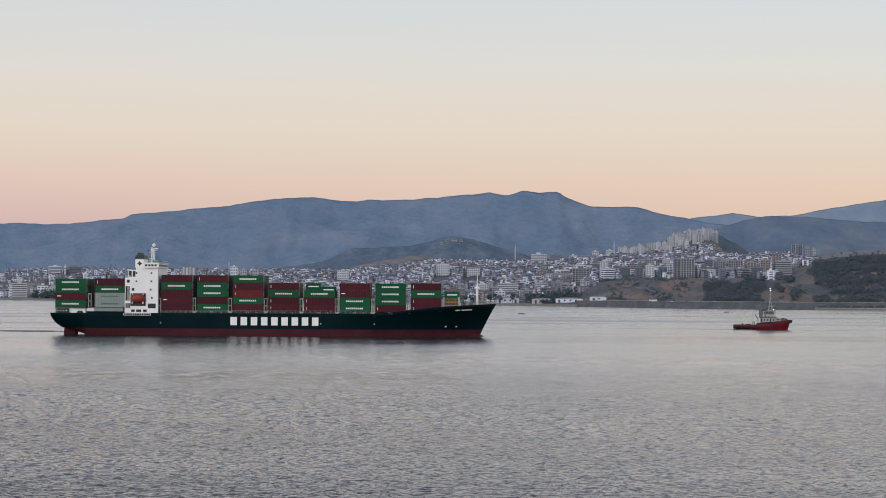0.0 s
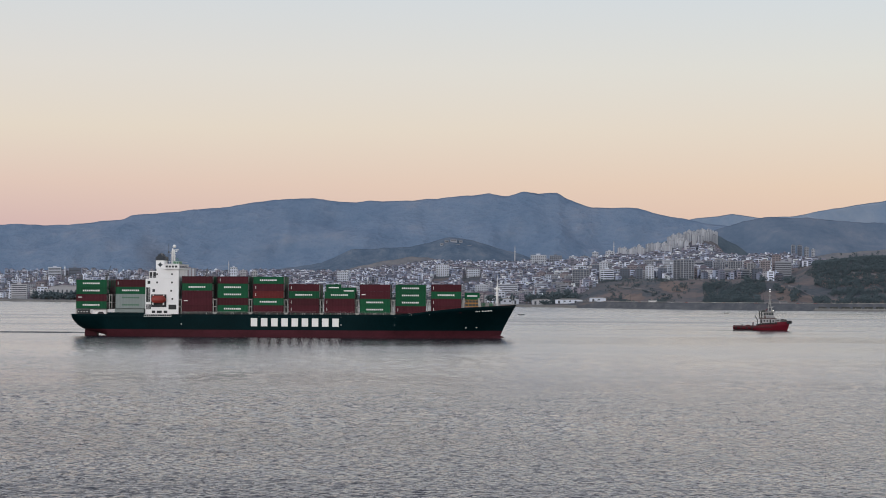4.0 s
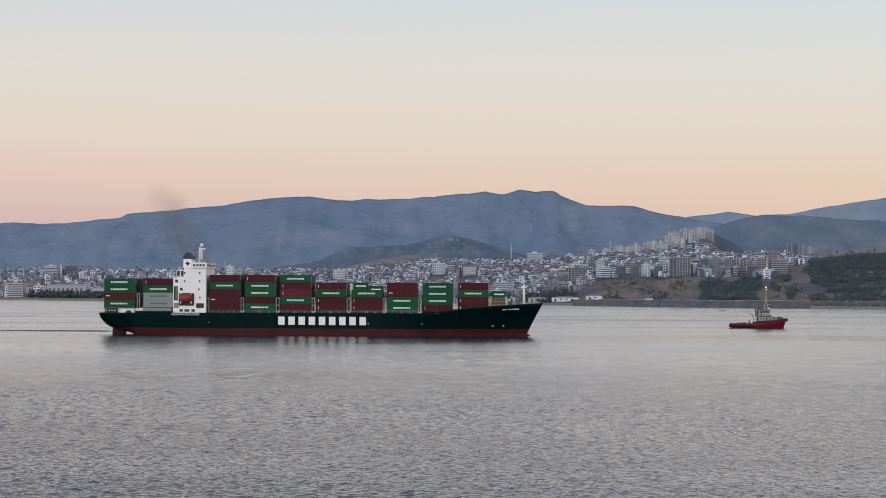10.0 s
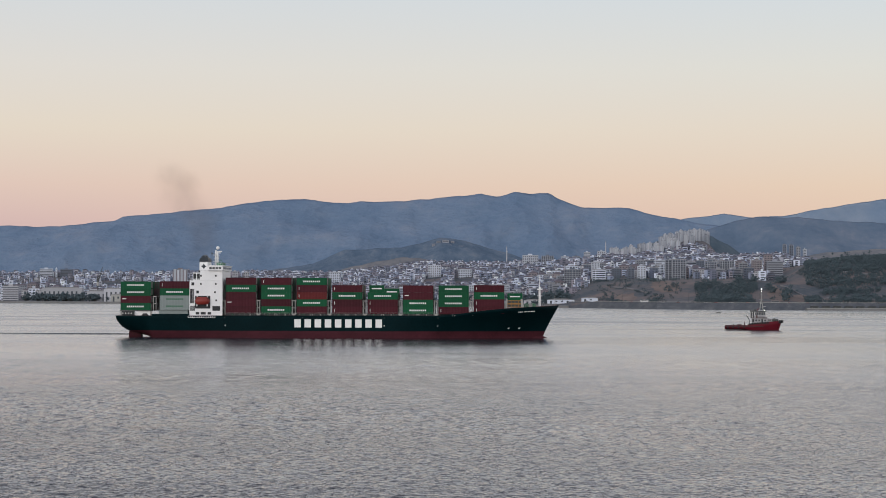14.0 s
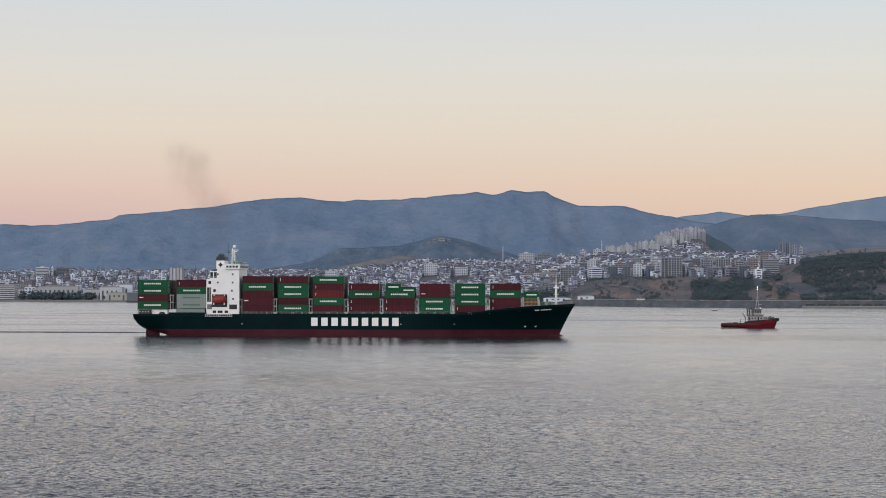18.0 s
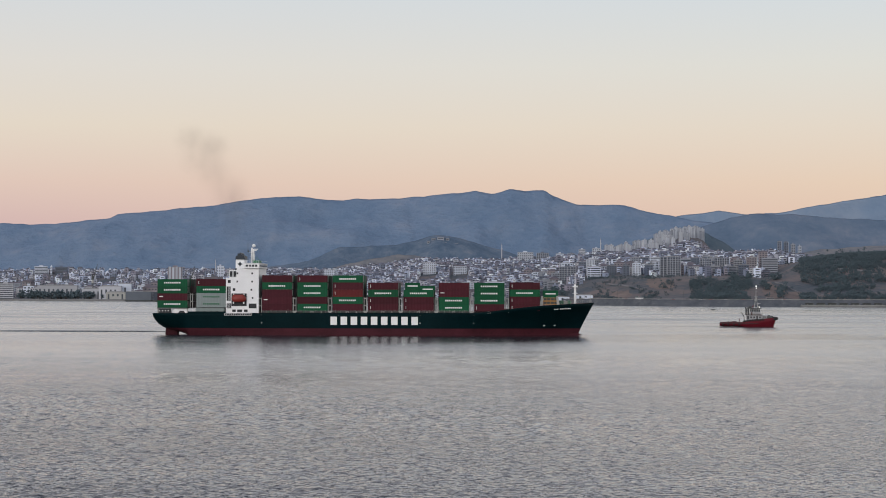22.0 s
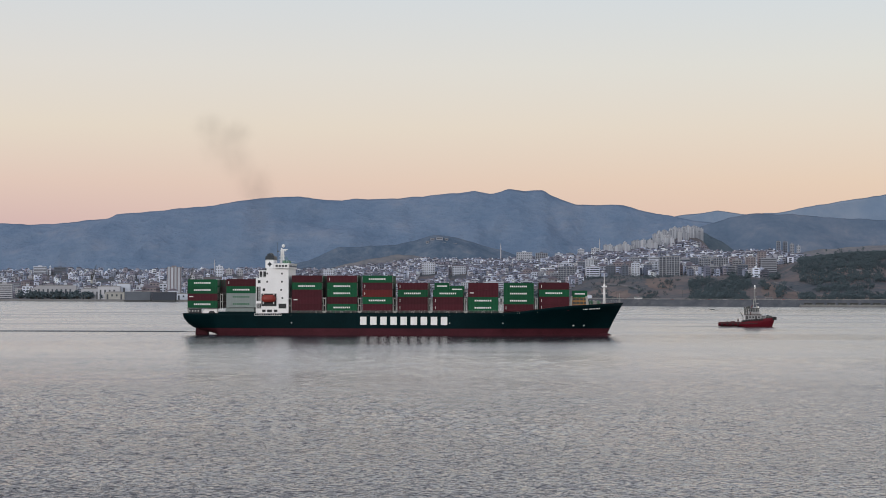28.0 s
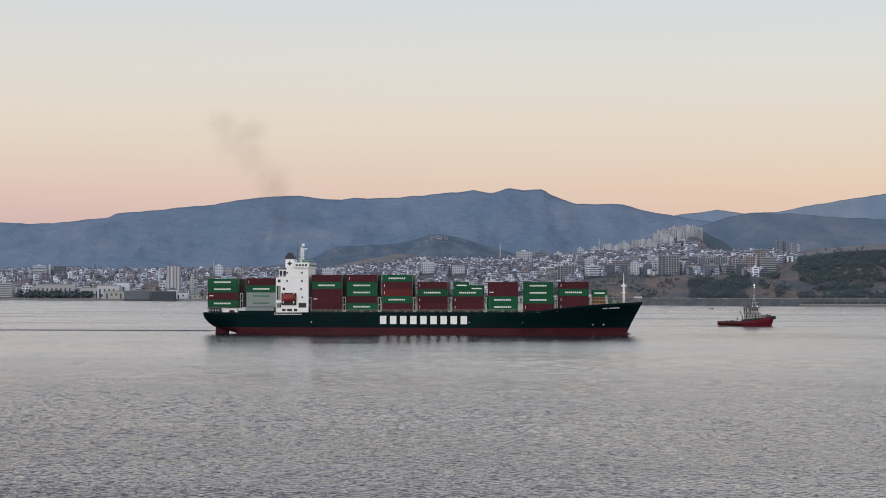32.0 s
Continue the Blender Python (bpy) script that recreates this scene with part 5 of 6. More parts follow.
def buildable(b, y):
    d = y - shore(b)
    if 72 < b < 178 and d < 330 + 40 * math.sin(b * 0.3):
        return False
    if 30 < b <= 72 and d < 180:
        return False
    if b > 168 and d < 620:
        return False
    if b <= 30 and d < 90:
        return False
    return all(abs(b * y / 1000 - x) > 17 or y - yy > 22 or yy - y > 150 for x, yy in TAKEN)


placed = []
tries = 0
while len(placed) < 215 and tries < 6000:
    tries += 1
    b = rng.uniform(-232, 178)
    y = shore(b) + (rng.uniform(90, 420) if b < 40 else rng.uniform(200, 640))
    x = b * y / 1000
    if not buildable(b, y) or any(abs(x - u) < (19 if b > -105 else 27) and abs(y - v) < (20 if b > -105 else 27) for u, v in placed):
        continue
    placed.append((x, y))
    put(rng.choice((0, 1, 2, 3, 4, 5, 5, 6, 7, 3) if b > -105 else (1, 1, 5, 3, 0, 1, 0, 5)), pose(*site(b, y, 1.2), 0, 0, rng.uniform(-22, 22)) @ Matrix.Scale(1.2 if b < -105 else 1.0, 4))


def far_city():
    """All the other houses, too far off to tell apart one by one: walls, roofs and windows."""
    verts, faces, slots = [], [], []

    def quad(*p, slot):
        i = len(verts)
        verts.extend(p)
        faces.append(tuple(range(i, i + len(p))))
        slots.append(slot)

    def solid(pts, slot_side, slot_top):
        i = len(verts)
        verts.extend(pts)
        for q in ((0, 1, 5, 4), (1, 2, 6, 5), (2, 3, 7, 6), (3, 0, 4, 7)):
            faces.append(tuple(i + k for k in q))
            slots.append(slot_side)
        faces.append((i + 4, i + 5, i + 6, i + 7))
        slots.append(slot_top)

    n = 0
    while n < 7600:
        b = rng.uniform(-240, 190)
        d0 = rng.uniform(0, 1) ** 0.8
        y = shore(b) + 120 + d0 * (1050 if b < 60 else 1250)
        if not buildable(b, y) or (b > 132 and y > 3400 and rng.random() < 0.75):
            continue
        if b < -105 and rng.random() < (0.72 if y > shore(b) + 420 else 0.4):
            continue
        if rough_noise(b * 0.05, y * 0.006, 21.0, 3) > 0.3 and rng.random() < 0.75:
            continue
        if any(abs(b * y / 1000 - u) < (12 if b > -105 else 17) and abs(y - v) < (12 if b > -105 else 19) for u, v in placed):
            continue
        n += 1
        cx, cy, cz = site(b, y, 1.0)
        w, d, fl = rng.uniform(4, 9), rng.uniform(5, 8), rng.choice((1, 2, 2, 2, 3, 3, 3, 4))
        h, a = fl * 3.0 + 0.8, radians(rng.uniform(-30, 30))
        ca, sa = math.cos(a), math.sin(a)

        def loc(x, yy, z):
            return (cx + x * ca - yy * sa, cy + x * sa + yy * ca, cz + z)
        solid([loc(-w / 2, 0, 0), loc(w / 2, 0, 0), loc(w / 2, d, 0), loc(-w / 2, d, 0), loc(-w / 2, 0, h), loc(w / 2, 0, h), loc(w / 2, d, h), loc(-w / 2, d, h)], 0, 1)
        if rng.random() < 0.6:
            k = w * 0.25
            solid([loc(-w / 2 - .4, -.4, h), loc(w / 2 + .4, -.4, h), loc(w / 2 + .4, d + .4, h), loc(-w / 2 - .4, d + .4, h),
                   loc(-w / 2 + k, d * .45, h + 1.9), loc(w / 2 - k, d * .45, h + 1.9), loc(w / 2 - k, d * .55, h + 1.9), loc(-w / 2 + k, d * .55, h + 1.9)], 1, 1)
        else:
            solid([loc(-w * .2, d * .3, h), loc(w * .1, d * .3, h), loc(w * .1, d * .7, h), loc(-w * .2, d * .7, h),
                   loc(-w * .2, d * .3, h + 2.3), loc(w * .1, d * .3, h + 2.3), loc(w * .1, d * .7, h + 2.3), loc(-w * .2, d * .7, h + 2.3)], 0, 0)
        cols, share, tall = max(1, int(w / rng.uniform(2.8, 5))), rng.uniform(0.4, 0.85), rng.uniform(1.1, 2.0)
        for f in range(fl):
            z = 0.9 + f * 3.0
            for i in range(cols):
                x0 = -w / 2 + w / cols * (i + 0.5 - share / 2)
                x1 = x0 + w / cols * share
                quad(loc(x0, -0.08, z), loc(x1, -0.08, z), loc(x1, -0.08, z + tall), loc(x0, -0.08, z + tall), slot=2)
        if rng.random() < 0.35:
            x0 = rng.uniform(-w / 2, 0)
            x1 = x0 + rng.uniform(0.3, 0.5) * w
            for f in range(1, fl):
                z = f * 3.0 - 0.2
                solid([loc(x0, -1.1, z), loc(x1, -1.1, z), loc(x1, 0, z), loc(x0, 0, z), loc(x0, -1.1, z + 1.0), loc(x1, -1.1, z + 1.0), loc(x1, 0, z + 1.0), loc(x0, 0, z + 1.0)], 0, 0)
    me = bpy.data.meshes.new("far_houses")
    me.from_pydata(verts, [], faces)
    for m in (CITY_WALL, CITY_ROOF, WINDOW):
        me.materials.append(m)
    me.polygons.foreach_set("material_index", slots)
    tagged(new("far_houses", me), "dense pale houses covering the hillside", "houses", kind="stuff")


far_city()


# ---- shore works, trees ----
def along(name, b0, b1, section, mat, label, category, step=2.0, kind="structure"):
    """A strip that follows the shoreline, with a section of (metres inland, height)."""
    bm = bmesh.new()
    n = int((b1 - b0) / step)
    rings = []
    for i in range(n + 1):
        b = b0 + (b1 - b0) * i / n
        rings.append([bm.verts.new((b * (shore(b) + d) / 1000, shore(b) + d, z)) for d, z in section])
    for r, s in zip(rings, rings[1:]):
        for j in range(len(section) - 1):
            bm.faces.new((r[j], s[j], s[j + 1], r[j + 1]))
    return tagged(part(name, bm, mat), label, category, kind=kind)


along("sea_wall", 62, 330, [(-3, -1.5), (0, 0.4), (7, 6.9), (7.5, 7.7), (10.0, 7.7), (10.2, 7.1), (24, 7.3), (24.5, 4)], REVETMENT, "grey stone sea wall carrying the coast road", "sea wall")
along("road", 62, 330, [(10.6, 7.45), (23, 7.5)], ASPHALT, "coast road behind the sea wall", "road")
along("quay", -330, 62, [(-2, -2), (-2, 2.3), (-1.4, 2.7), (26, 2.9), (26.5, 1.0)], QUAY, "low concrete quay of the harbour", "quay")


def clump(bm, c, r, rr, squash=0.8):
    s = bmesh.ops.create_icosphere(bm, subdivisions=1, radius=r, matrix=Matrix.Translation(c))
    for v in s["verts"]:
        d = v.co - Vector(c)
        d *= rr.uniform(0.72, 1.25)
        d.z *= squash
        v.co = Vector(c) + d


def tree_kind(seed, h, spread):
    rr = random.Random(seed)
    o = thing("tree", "dark green broad tree on the shore", "tree", "trees on the shore")
    bm = tubes(((0, 0, 0), (0.2, 0, h * 0.5), 0.32, 0.2), n=6)
    for i in range(4):
        a = i * 1.6 + seed
        tube(bm, (0.1, 0, h * 0.32), (math.cos(a) * spread * 0.5, math.sin(a) * spread * 0.5, h * 0.62), 0.14, 0.06, n=5)
    part("trunk", bm, BARK, o)
    bm = bmesh.new()
    for i in range(16):
        a, k = rr.uniform(0, 6.28), rr.uniform(0.1, 1) ** 0.6
        z = rr.uniform(0.35, 0.95)
        wdt = spread * (1.05 - abs(z - 0.6) * 1.3)
        clump(bm, (math.cos(a) * k * wdt, math.sin(a) * k * wdt, h * z), rr.uniform(0.22, 0.42) * spread, rr)
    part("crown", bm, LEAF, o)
    return o


TREES = [tree_kind(s, h, w) for s, h, w in ((1, 9, 3.6), (2, 11, 4.4), (3, 7.5, 3.4), (4, 12, 3.2))]
unset = TREES[:]
rng = random.Random(23)
rows = [(rng.uniform(-222, -184), rng.uniform(30, 60)) for _ in range(46)] + [(rng.uniform(-228, -150), rng.uniform(40, 80)) for _ in range(26)] + [(rng.uniform(-128, -100), rng.uniform(35, 80)) for _ in range(16)]
rows += [(rng.uniform(-90, 40), rng.uniform(30, 110)) for _ in range(50)] + [(rng.uniform(36, 62), rng.uniform(60, 170)) for _ in range(50)]
for b, d in rows:
    k = rng.randrange(4)
    m = pose(*site(b, shore(b) + d, 3.2 if b < -184 else 0.2), 0, 0, rng.uniform(0, 360)) @ Matrix.Scale(1.2 if b < -184 else 1.0, 4)
    if TREES[k] in unset:
        unset.remove(TREES[k])
        TREES[k].matrix_basis = m
    else:
        copy_thing(TREES[k], m)


def woods():
    """Pines and scrub on the slopes of the far shore."""
    ico = bmesh.new()
    bmesh.ops.create_icosphere(ico, subdivisions=1, radius=1.0)
    base = [v.co.copy() for v in ico.verts]
    tri = [tuple(v.index for v in f.verts) for f in ico.faces]
    ico.free()
    verts, faces = [], []

    def grow(b, d, h, count):
        cx, cy, cz = site(b, shore(b) + d, 0.3)
        for k in range(count):
            r = h * rng.uniform(0.06, 0.13)
            o = Vector((cx + rng.uniform(-0.4, 0.4) * h, cy + rng.uniform(-0.4, 0.4) * h, cz + h * rng.uniform(0.15, 0.8)))
            i = len(verts)
            for v in base:
                verts.append(o + v * r * rng.uniform(0.7, 1.3))
            faces.extend(tuple(i + q for q in t) for t in tri)

    def density(b, d):
        """How thickly the slope is wooded: a pine belt under the flats, bare gullies, the big wood beyond."""
        belt = smooth(125, 131, b) * (1 - smooth(156, 163, b)) * smooth(30, 60, d) * (1 - smooth(200, 270, d))
        wood = smooth(182, 187, b) * smooth(170, 220, d)
        low = smooth(183, 186, b) * (1 - smooth(191, 196, b)) * (1 - smooth(100, 130, d))
        gully = 0.26 * smooth(158, 164, b)
        scrub = 0.52 * smooth(188, 196, b) + 0.45 * smooth(60, 70, b) * (1 - smooth(120, 128, b)) + 0.9 * smooth(36, 44, b) * (1 - smooth(56, 64, b)) * (1 - smooth(130, 190, d))
        return max(belt, gully, wood, low, scrub)

    n = 0
    while n < 3300:
        b, d = rng.uniform(36, 252), rng.uniform(30, 620)
        if density(b + 3 * rough_noise(d * 0.02, b * 0.1, 2.0, 3), d + 40 * rough_noise(b * 0.08, d * 0.01, 5.0, 3)) + 0.45 * rough_noise(b * 0.09, d * 0.016, 7.0, 4) < rng.uniform(0.4, 0.66):
            continue
        if b < 178 and d > 330:
            continue
        n += 1
        grow(b, d, rng.uniform(4.5, 8.0) if density(b, d) > 0.5 else rng.uniform(2.0, 5), 17)
    for b, d in ((168, 150), (166.3, 170), (175, 95), (176, 125), (174.6, 150), (176.5, 160), (150, 250), (159, 230), (171, 240), (174, 260)):
        for k in range(7):
            grow(b + rng.uniform(-0.8, 0.8), d + rng.uniform(-12, 12), rng.uniform(7, 12), 8)
    n = 0
    while n < 1800:
        b, d = rng.uniform(-232, 180), rng.uniform(150, 1150)
        y = shore(b) + d
        if rough_noise(b * 0.05, y * 0.006, 21.0, 3) < (0.22 if b > -125 else 0.0) and rng.random() < 0.6:
            continue
        n += 1
        grow(b, d, rng.uniform(3.5, 8), 4)
    for k in range(150):
        x = rng.uniform(590, 800)
        edge = rng.random() < 0.4
        y = rng.uniform(3060, 3120) if edge else rng.uniform(3140, 3290)
        base_z = line([(590, 80), (628, 86), (696, 92), (762, 98), (900, 105)], x) * (1 - (3300 - y) / 260) ** 0.8
        for j in range(8):
            r = rng.uniform(0.5, 1.1)
            o = Vector((x + rng.uniform(-2, 2), y + rng.uniform(-2, 2), base_z + rng.uniform(0.2, 3.6)))
            i = len(verts)
            for v in base:
                verts.append(o + v * r * rng.uniform(0.7, 1.3))
            faces.extend(tuple(i + q for q in t) for t in tri)
    me = bpy.data.meshes.new("far_woods")
    me.from_pydata(verts, [], faces)
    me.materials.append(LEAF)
    tagged(new("far_woods", me), "dark pines and scrub on the dry slopes", "woods", kind="stuff")


woods()


# ---- harbour and shore details ----
def crane(b, d, h, label):
    o = thing("harbour_crane", label, "crane", "harbour cranes")
    part("portal", tubes(*[((x, y, 0), (x * 0.5, y * 0.5, h * 0.28), 0.4) for x in (-3, 3) for y in (-3, 3)], ((-2, -2, h * 0.26), (2, 2, h * 0.26), 0.4), n=6), STEEL_DARK, o)
    part("tower", tubes(((-1, 0, h * 0.25), (-0.4, 0, h * 0.72), 0.5), ((1, 0, h * 0.25), (0.4, 0, h * 0.72), 0.5), *[((-0.9 + k * 0.1, 0, h * (0.3 + k * 0.08)), (0.9 - k * 0.1, 0, h * (0.36 + k * 0.08)), 0.2) for k in range(5)], n=5), STEEL_DARK, o)
    part("cab", boxes((-1.6, 1.6, -1.4, 1.4, h * 0.45, h * 0.55), bevel=0.1), STEEL_GREY, o)
    part("jib", tubes(((0, 0, h * 0.55), (h * 0.14, 0, h), 0.5, 0.32), ((0.9, 0, h * 0.55), (h * 0.14, 0, h), 0.5, 0.32), ((0, 0, h * 0.74), (h * 0.14, 0, h), 0.12), n=5), STEEL_DARK, o, "raised lattice jib")
    o.matrix_basis = pose(*site(b, shore(b) + d, 0.2))


crane(-183.5, 120, 54, "dark harbour crane with raised jib on the quay")
crane(-132.8, 70, 50, "dark harbour crane beside the tower block")


def dock(b0, b1, h, mat, label):
    y = shore((b0 + b1) / 2) - 18
    o = thing("floating_dock", label, "floating dock")
    x0, x1 = b0 * y / 1000, b1 * y / 1000
    part("pontoon", boxes((x0, x1, y, y + 16, -1.5, 2.2)), STEEL_DARK, o)
    part("side_wall", boxes((x0 + 1, x1 - 1, y + 0.6, y + 3.2, 2.2, h), (x0 + 1, x1 - 1, y + 12.6, y + 15.2, 2.2, h)), mat, o, "tall plated side wall")
    part("top_walk", boxes((x0 + 0.5, x1 - 0.5, y + 0.3, y + 3.5, h, h + 0.3)), STEEL_GREY, o)
    for i in range(8):
        x = x0 + 3 + i * (x1 - x0 - 6) / 7
        part("wall_stiffener", boxes((x - 0.25, x + 0.25, y + 0.4, y + 0.62, 2.2, h)), mat, o)


DOCK_GREY = material("dock_grey_paint", (0.10, 0.118, 0.145), 0.6, vary=0.15, scale=0.08)
DOCK_DARK = material("dock_dark_paint", (0.03, 0.04, 0.06), 0.6, vary=0.2, scale=0.08)
dock(-166.5, -152.6, 14.6, DOCK_GREY, "grey plated floating dock moored at the quay")
dock(-152.2, -139.5, 14.2, DOCK_DARK, "dark plated floating dock moored at the quay")


def shed(b, d, w, dep, h, mat, label):
    o = thing("warehouse", label, "warehouse", "harbour warehouses")
    part("wall", boxes((-w / 2, w / 2, 0, dep, 0, h)), mat, o)
    bm = prism(bmesh.new(), [(-w / 2 - 0.4, h), (w / 2 + 0.4, h), (w / 4, h + 1.6), (-w / 4, h + 1.6)], -0.4, dep + 0.4)
    part("roof", bm, FLAT_ROOF, o)
    for i in range(int(w / 7)):
        x = -w / 2 + 3 + i * 7
        part("window" if i % 3 else "door", boxes((x, x + 2.6, -0.06, 0.1, 0.2 if i % 3 == 0 else h * 0.45, h * 0.75)), WINDOW, o)
    o.matrix_basis = pose(*site(b, shore(b) + d, 0.3))


for row in ((-202, 66, 62, 14, 21, CREAM, "long white harbour warehouse on the quay"), (-184, 62, 30, 14, 16, CREAM, "cream harbour warehouse on the quay"), (-171.5, 34, 30, 10, 11, STEEL_GREY, "grey harbour shed on the quay"),
            (-174.5, 52, 34, 16, 20, CREAM, "pale pink and cream harbour store"), (-167, 74, 20, 12, 24, WHITE, "white stepped harbour store on the quay"), (-136, 48, 20, 12, 9, WHITE, "white domed harbour shed"), (-129, 40, 24, 10, 6, STEEL_GREY, "grey boat shed at the waterside"),
            (-119, 36, 26, 10, 5, CREAM, "low cream shed at the waterside"), (58, 36, 34, 8, 5, WHITE, "low white roadside building behind the sea wall"), (44, 52, 26, 9, 6, CREAM, "cream roadside building by the shore"),
            (73, 48, 20, 8, 5, WHITE, "small white building under the slope"), (26, 60, 30, 9, 7, WHITE, "white roadside building by the shore")):
    shed(*row)


def mast(b, y, h, r, label, name="minaret"):
    o = thing(name, label, name)
    part("shaft", tubes(((0, 0, 0), (0, 0, h * 0.72), r, r * 0.85), ((0, 0, h * 0.74), (0, 0, h * 0.9), r * 0.7), n=10), TOWER_RIB, o)
    part("balcony", tubes(((0, 0, h * 0.7), (0, 0, h * 0.74), r * 1.6), n=10), TOWER_RIB, o)
    part("spire", tubes(((0, 0, h * 0.9), (0, 0, h), r * 0.75, 0.05), n=10), FLAT_ROOF, o)
    o.matrix_basis = pose(*site(b, y))


mast(29.7, 3497, 40, 1.0, "slim white minaret above the roofs")
mast(81.2, 3586, 40, 1.0, "slim white minaret below the towers")
mast(60.0, 2886, 30, 0.9, "slim white minaret among the houses")
mast(-119.5, 3698, 34, 0.9, "slim white chimney in the town", "chimney")


def pier():
    """Promenade at the foot of the wooded hill: deck, fence posts, a rail and low kiosks."""
    o = thing("promenade", "low promenade deck with white fence along the water", "promenade")
    bs = [186 + 3.0 * i for i in range(19)]
    bm = bmesh.new()
    for b, c in zip(bs, bs[1:]):
        y0, y1 = shore(b) - 14, shore(c) - 14
        box(bm, b * y0 / 1000, c * y1 / 1000, y0, y0 + 10, -1.0, 1.8)
    part("deck", bm, QUAY, o)
    for b in bs:
        y = shore(b) - 13.5
        part("fence_post", boxes((b * y / 1000 - 0.12, b * y / 1000 + 0.12, y, y + 0.3, 1.8, 3.6)), STEEL_GREY, o)
    for b, c in zip(bs, bs[1:]):
        y = shore(b) - 13.4
        part("fence_rail", boxes((b * y / 1000, c * y / 1000, y, y + 0.25, 1.9, 2.4)), STEEL_GREY, o)
    for i, b in enumerate(range(188, 236, 6)):
        y = shore(b) - 9
        part("shelter", boxes((b * y / 1000, b * y / 1000 + 8.5, y, y + 4, 1.8, 4.2), (b * y / 1000 - 0.4, b * y / 1000 + 8.9, y - 0.4, y + 4.4, 4.2, 4.5)), STEEL_DARK, o)


pier()


def shore_rail():
    o = thing("crash_barrier", "pale crash barrier along the coast road", "barrier")
    bs = [64 + 4.0 * i for i in range(44)]
    for b, c in zip(bs, bs[1:]):
        y0 = shore(b) + 8.5
        y1 = shore(c) + 8.5
        bm = tubes(((b * y0 / 1000, y0, 8.4), (c * y1 / 1000, y1, 8.4), 0.2), n=5)
        part("rail", bm, STEEL_GREY, o)
        part("post", boxes((b * y0 / 1000 - 0.2, b * y0 / 1000 + 0.2, y0 - 0.2, y0 + 0.2, 7.7, 8.6)), STEEL_GREY, o)


shore_rail()


def lamp_posts():
    kind = None
    for i in range(9):
        b = 38 + i * 17.3
        m = pose(*site(b, shore(b) + 24, 0.3))
        if kind is None:
            kind = thing("street_lamp", "grey street lamp along the coast road", "street lamp", "street lamps")
            part("pole", tubes(((0, 0, 0), (0, 0, 11), 0.16, 0.1), n=6), STEEL_DARK, kind)
            part("arm", tubes(((0, 0, 11), (0, -2.2, 11.3), 0.09), n=5), STEEL_DARK, kind)
            part("lamp_head", boxes((-0.25, 0.25, -3.0, -2.0, 11.2, 11.45)), STEEL_DARK, kind)
            kind.matrix_basis = m
        else:
            copy_thing(kind, m)


lamp_posts()

# small boats lying off the shore
for x, y, w in ((52.0, 1560, 5.0), (252, 1800, 4.5), (-40, 2150, 6)):
    o = thing("rowing_boat", "small dark open boat on the bay", "boat", "small boats")
    bm = prism(bmesh.new(), [(-w / 2, 0.7), (w / 2, 0.8), (w / 2 - 0.6, -0.2), (-w / 2 + 0.3, -0.2)], -0.8, 0.8)
    part("hull", bm, STEEL_DARK, o)
    part("thwart", boxes((-0.3, 0.3, -0.7, 0.7, 0.72, 0.8)), STEEL_GREY, o)
    part("outboard", boxes((-w / 2 - 0.3, -w / 2, -0.2, 0.2, 0.1, 1.1)), RUBBER, o)
    o.location = (x, y, 0)


def knoll_top():
    for x, y, w, z in ((-30, 4302, 9, 129), (-17, 4300, 15, 131), (2, 4302, 8, 129), (-40, 4290, 7, 122), (20, 4290, 10, 118), (-8, 4288, 12, 120), (34, 4292, 8, 112)):
        o = thing("hilltop_building", "pale low building on the knoll", "building", "buildings on the knoll")
        part("wall", boxes((x, x + w, y, y + 9, z - 8, z + 4.4)), BEIGE, o)
        part("roof", boxes((x - 0.4, x + w + 0.4, y - 0.4, y + 9.4, z + 4.4, z + 5.0)), FLAT_ROOF, o)
        part("window", boxes((x + 1.5, x + w - 1.5, y - 0.1, y + 0.1, z + 1.6, z + 3.0)), WINDOW, o)


knoll_top()


def cars():
    paints = [material("car_paint_" + k, c, 0.3, vary=0.05) for k, c in (("white", (0.7, 0.7, 0.7)), ("grey", (0.2, 0.2, 0.22)), ("red", (0.3, 0.03, 0.03)), ("dark", (0.03, 0.03, 0.04)))]
    words = ("white", "grey", "red", "dark")
    for i in range(22):
        k = rng.randrange(4)
        b = 66 + i * 7.4 + rng.uniform(-2, 2)
        o = thing("car", f"{words[k]} car on the coast road", "car", "cars on the coast road")
        long = 9.0 if i in (5, 14) else 4.3
        part("body", boxes((-long / 2, long / 2, -0.9, 0.9, 0.35, 0.95 if long < 5 else 2.9), bevel=0.1), paints[k], o)
        if long < 5:
            part("cabin", prism(bmesh.new(), [(-1.5, 0.95), (1.2, 0.95), (0.7, 1.5), (-1.1, 1.5)], -0.8, 0.8), GLASS_DARK, o)
        else:
            part("window", boxes((-long / 2 + 0.5, long / 2 - 0.5, -0.93, -0.88, 1.7, 2.5)), GLASS_DARK, o)
        for x in (-long * 0.3, long * 0.3):
            for y in (-0.85, 0.85):
                part("wheel", tubes(((x, y - 0.1, 0.33), (x, y + 0.1, 0.33), 0.33), n=10), RUBBER, o)
        y = shore(b) + 16
        o.matrix_basis = pose(b * y / 1000, y, 7.48)


cars()


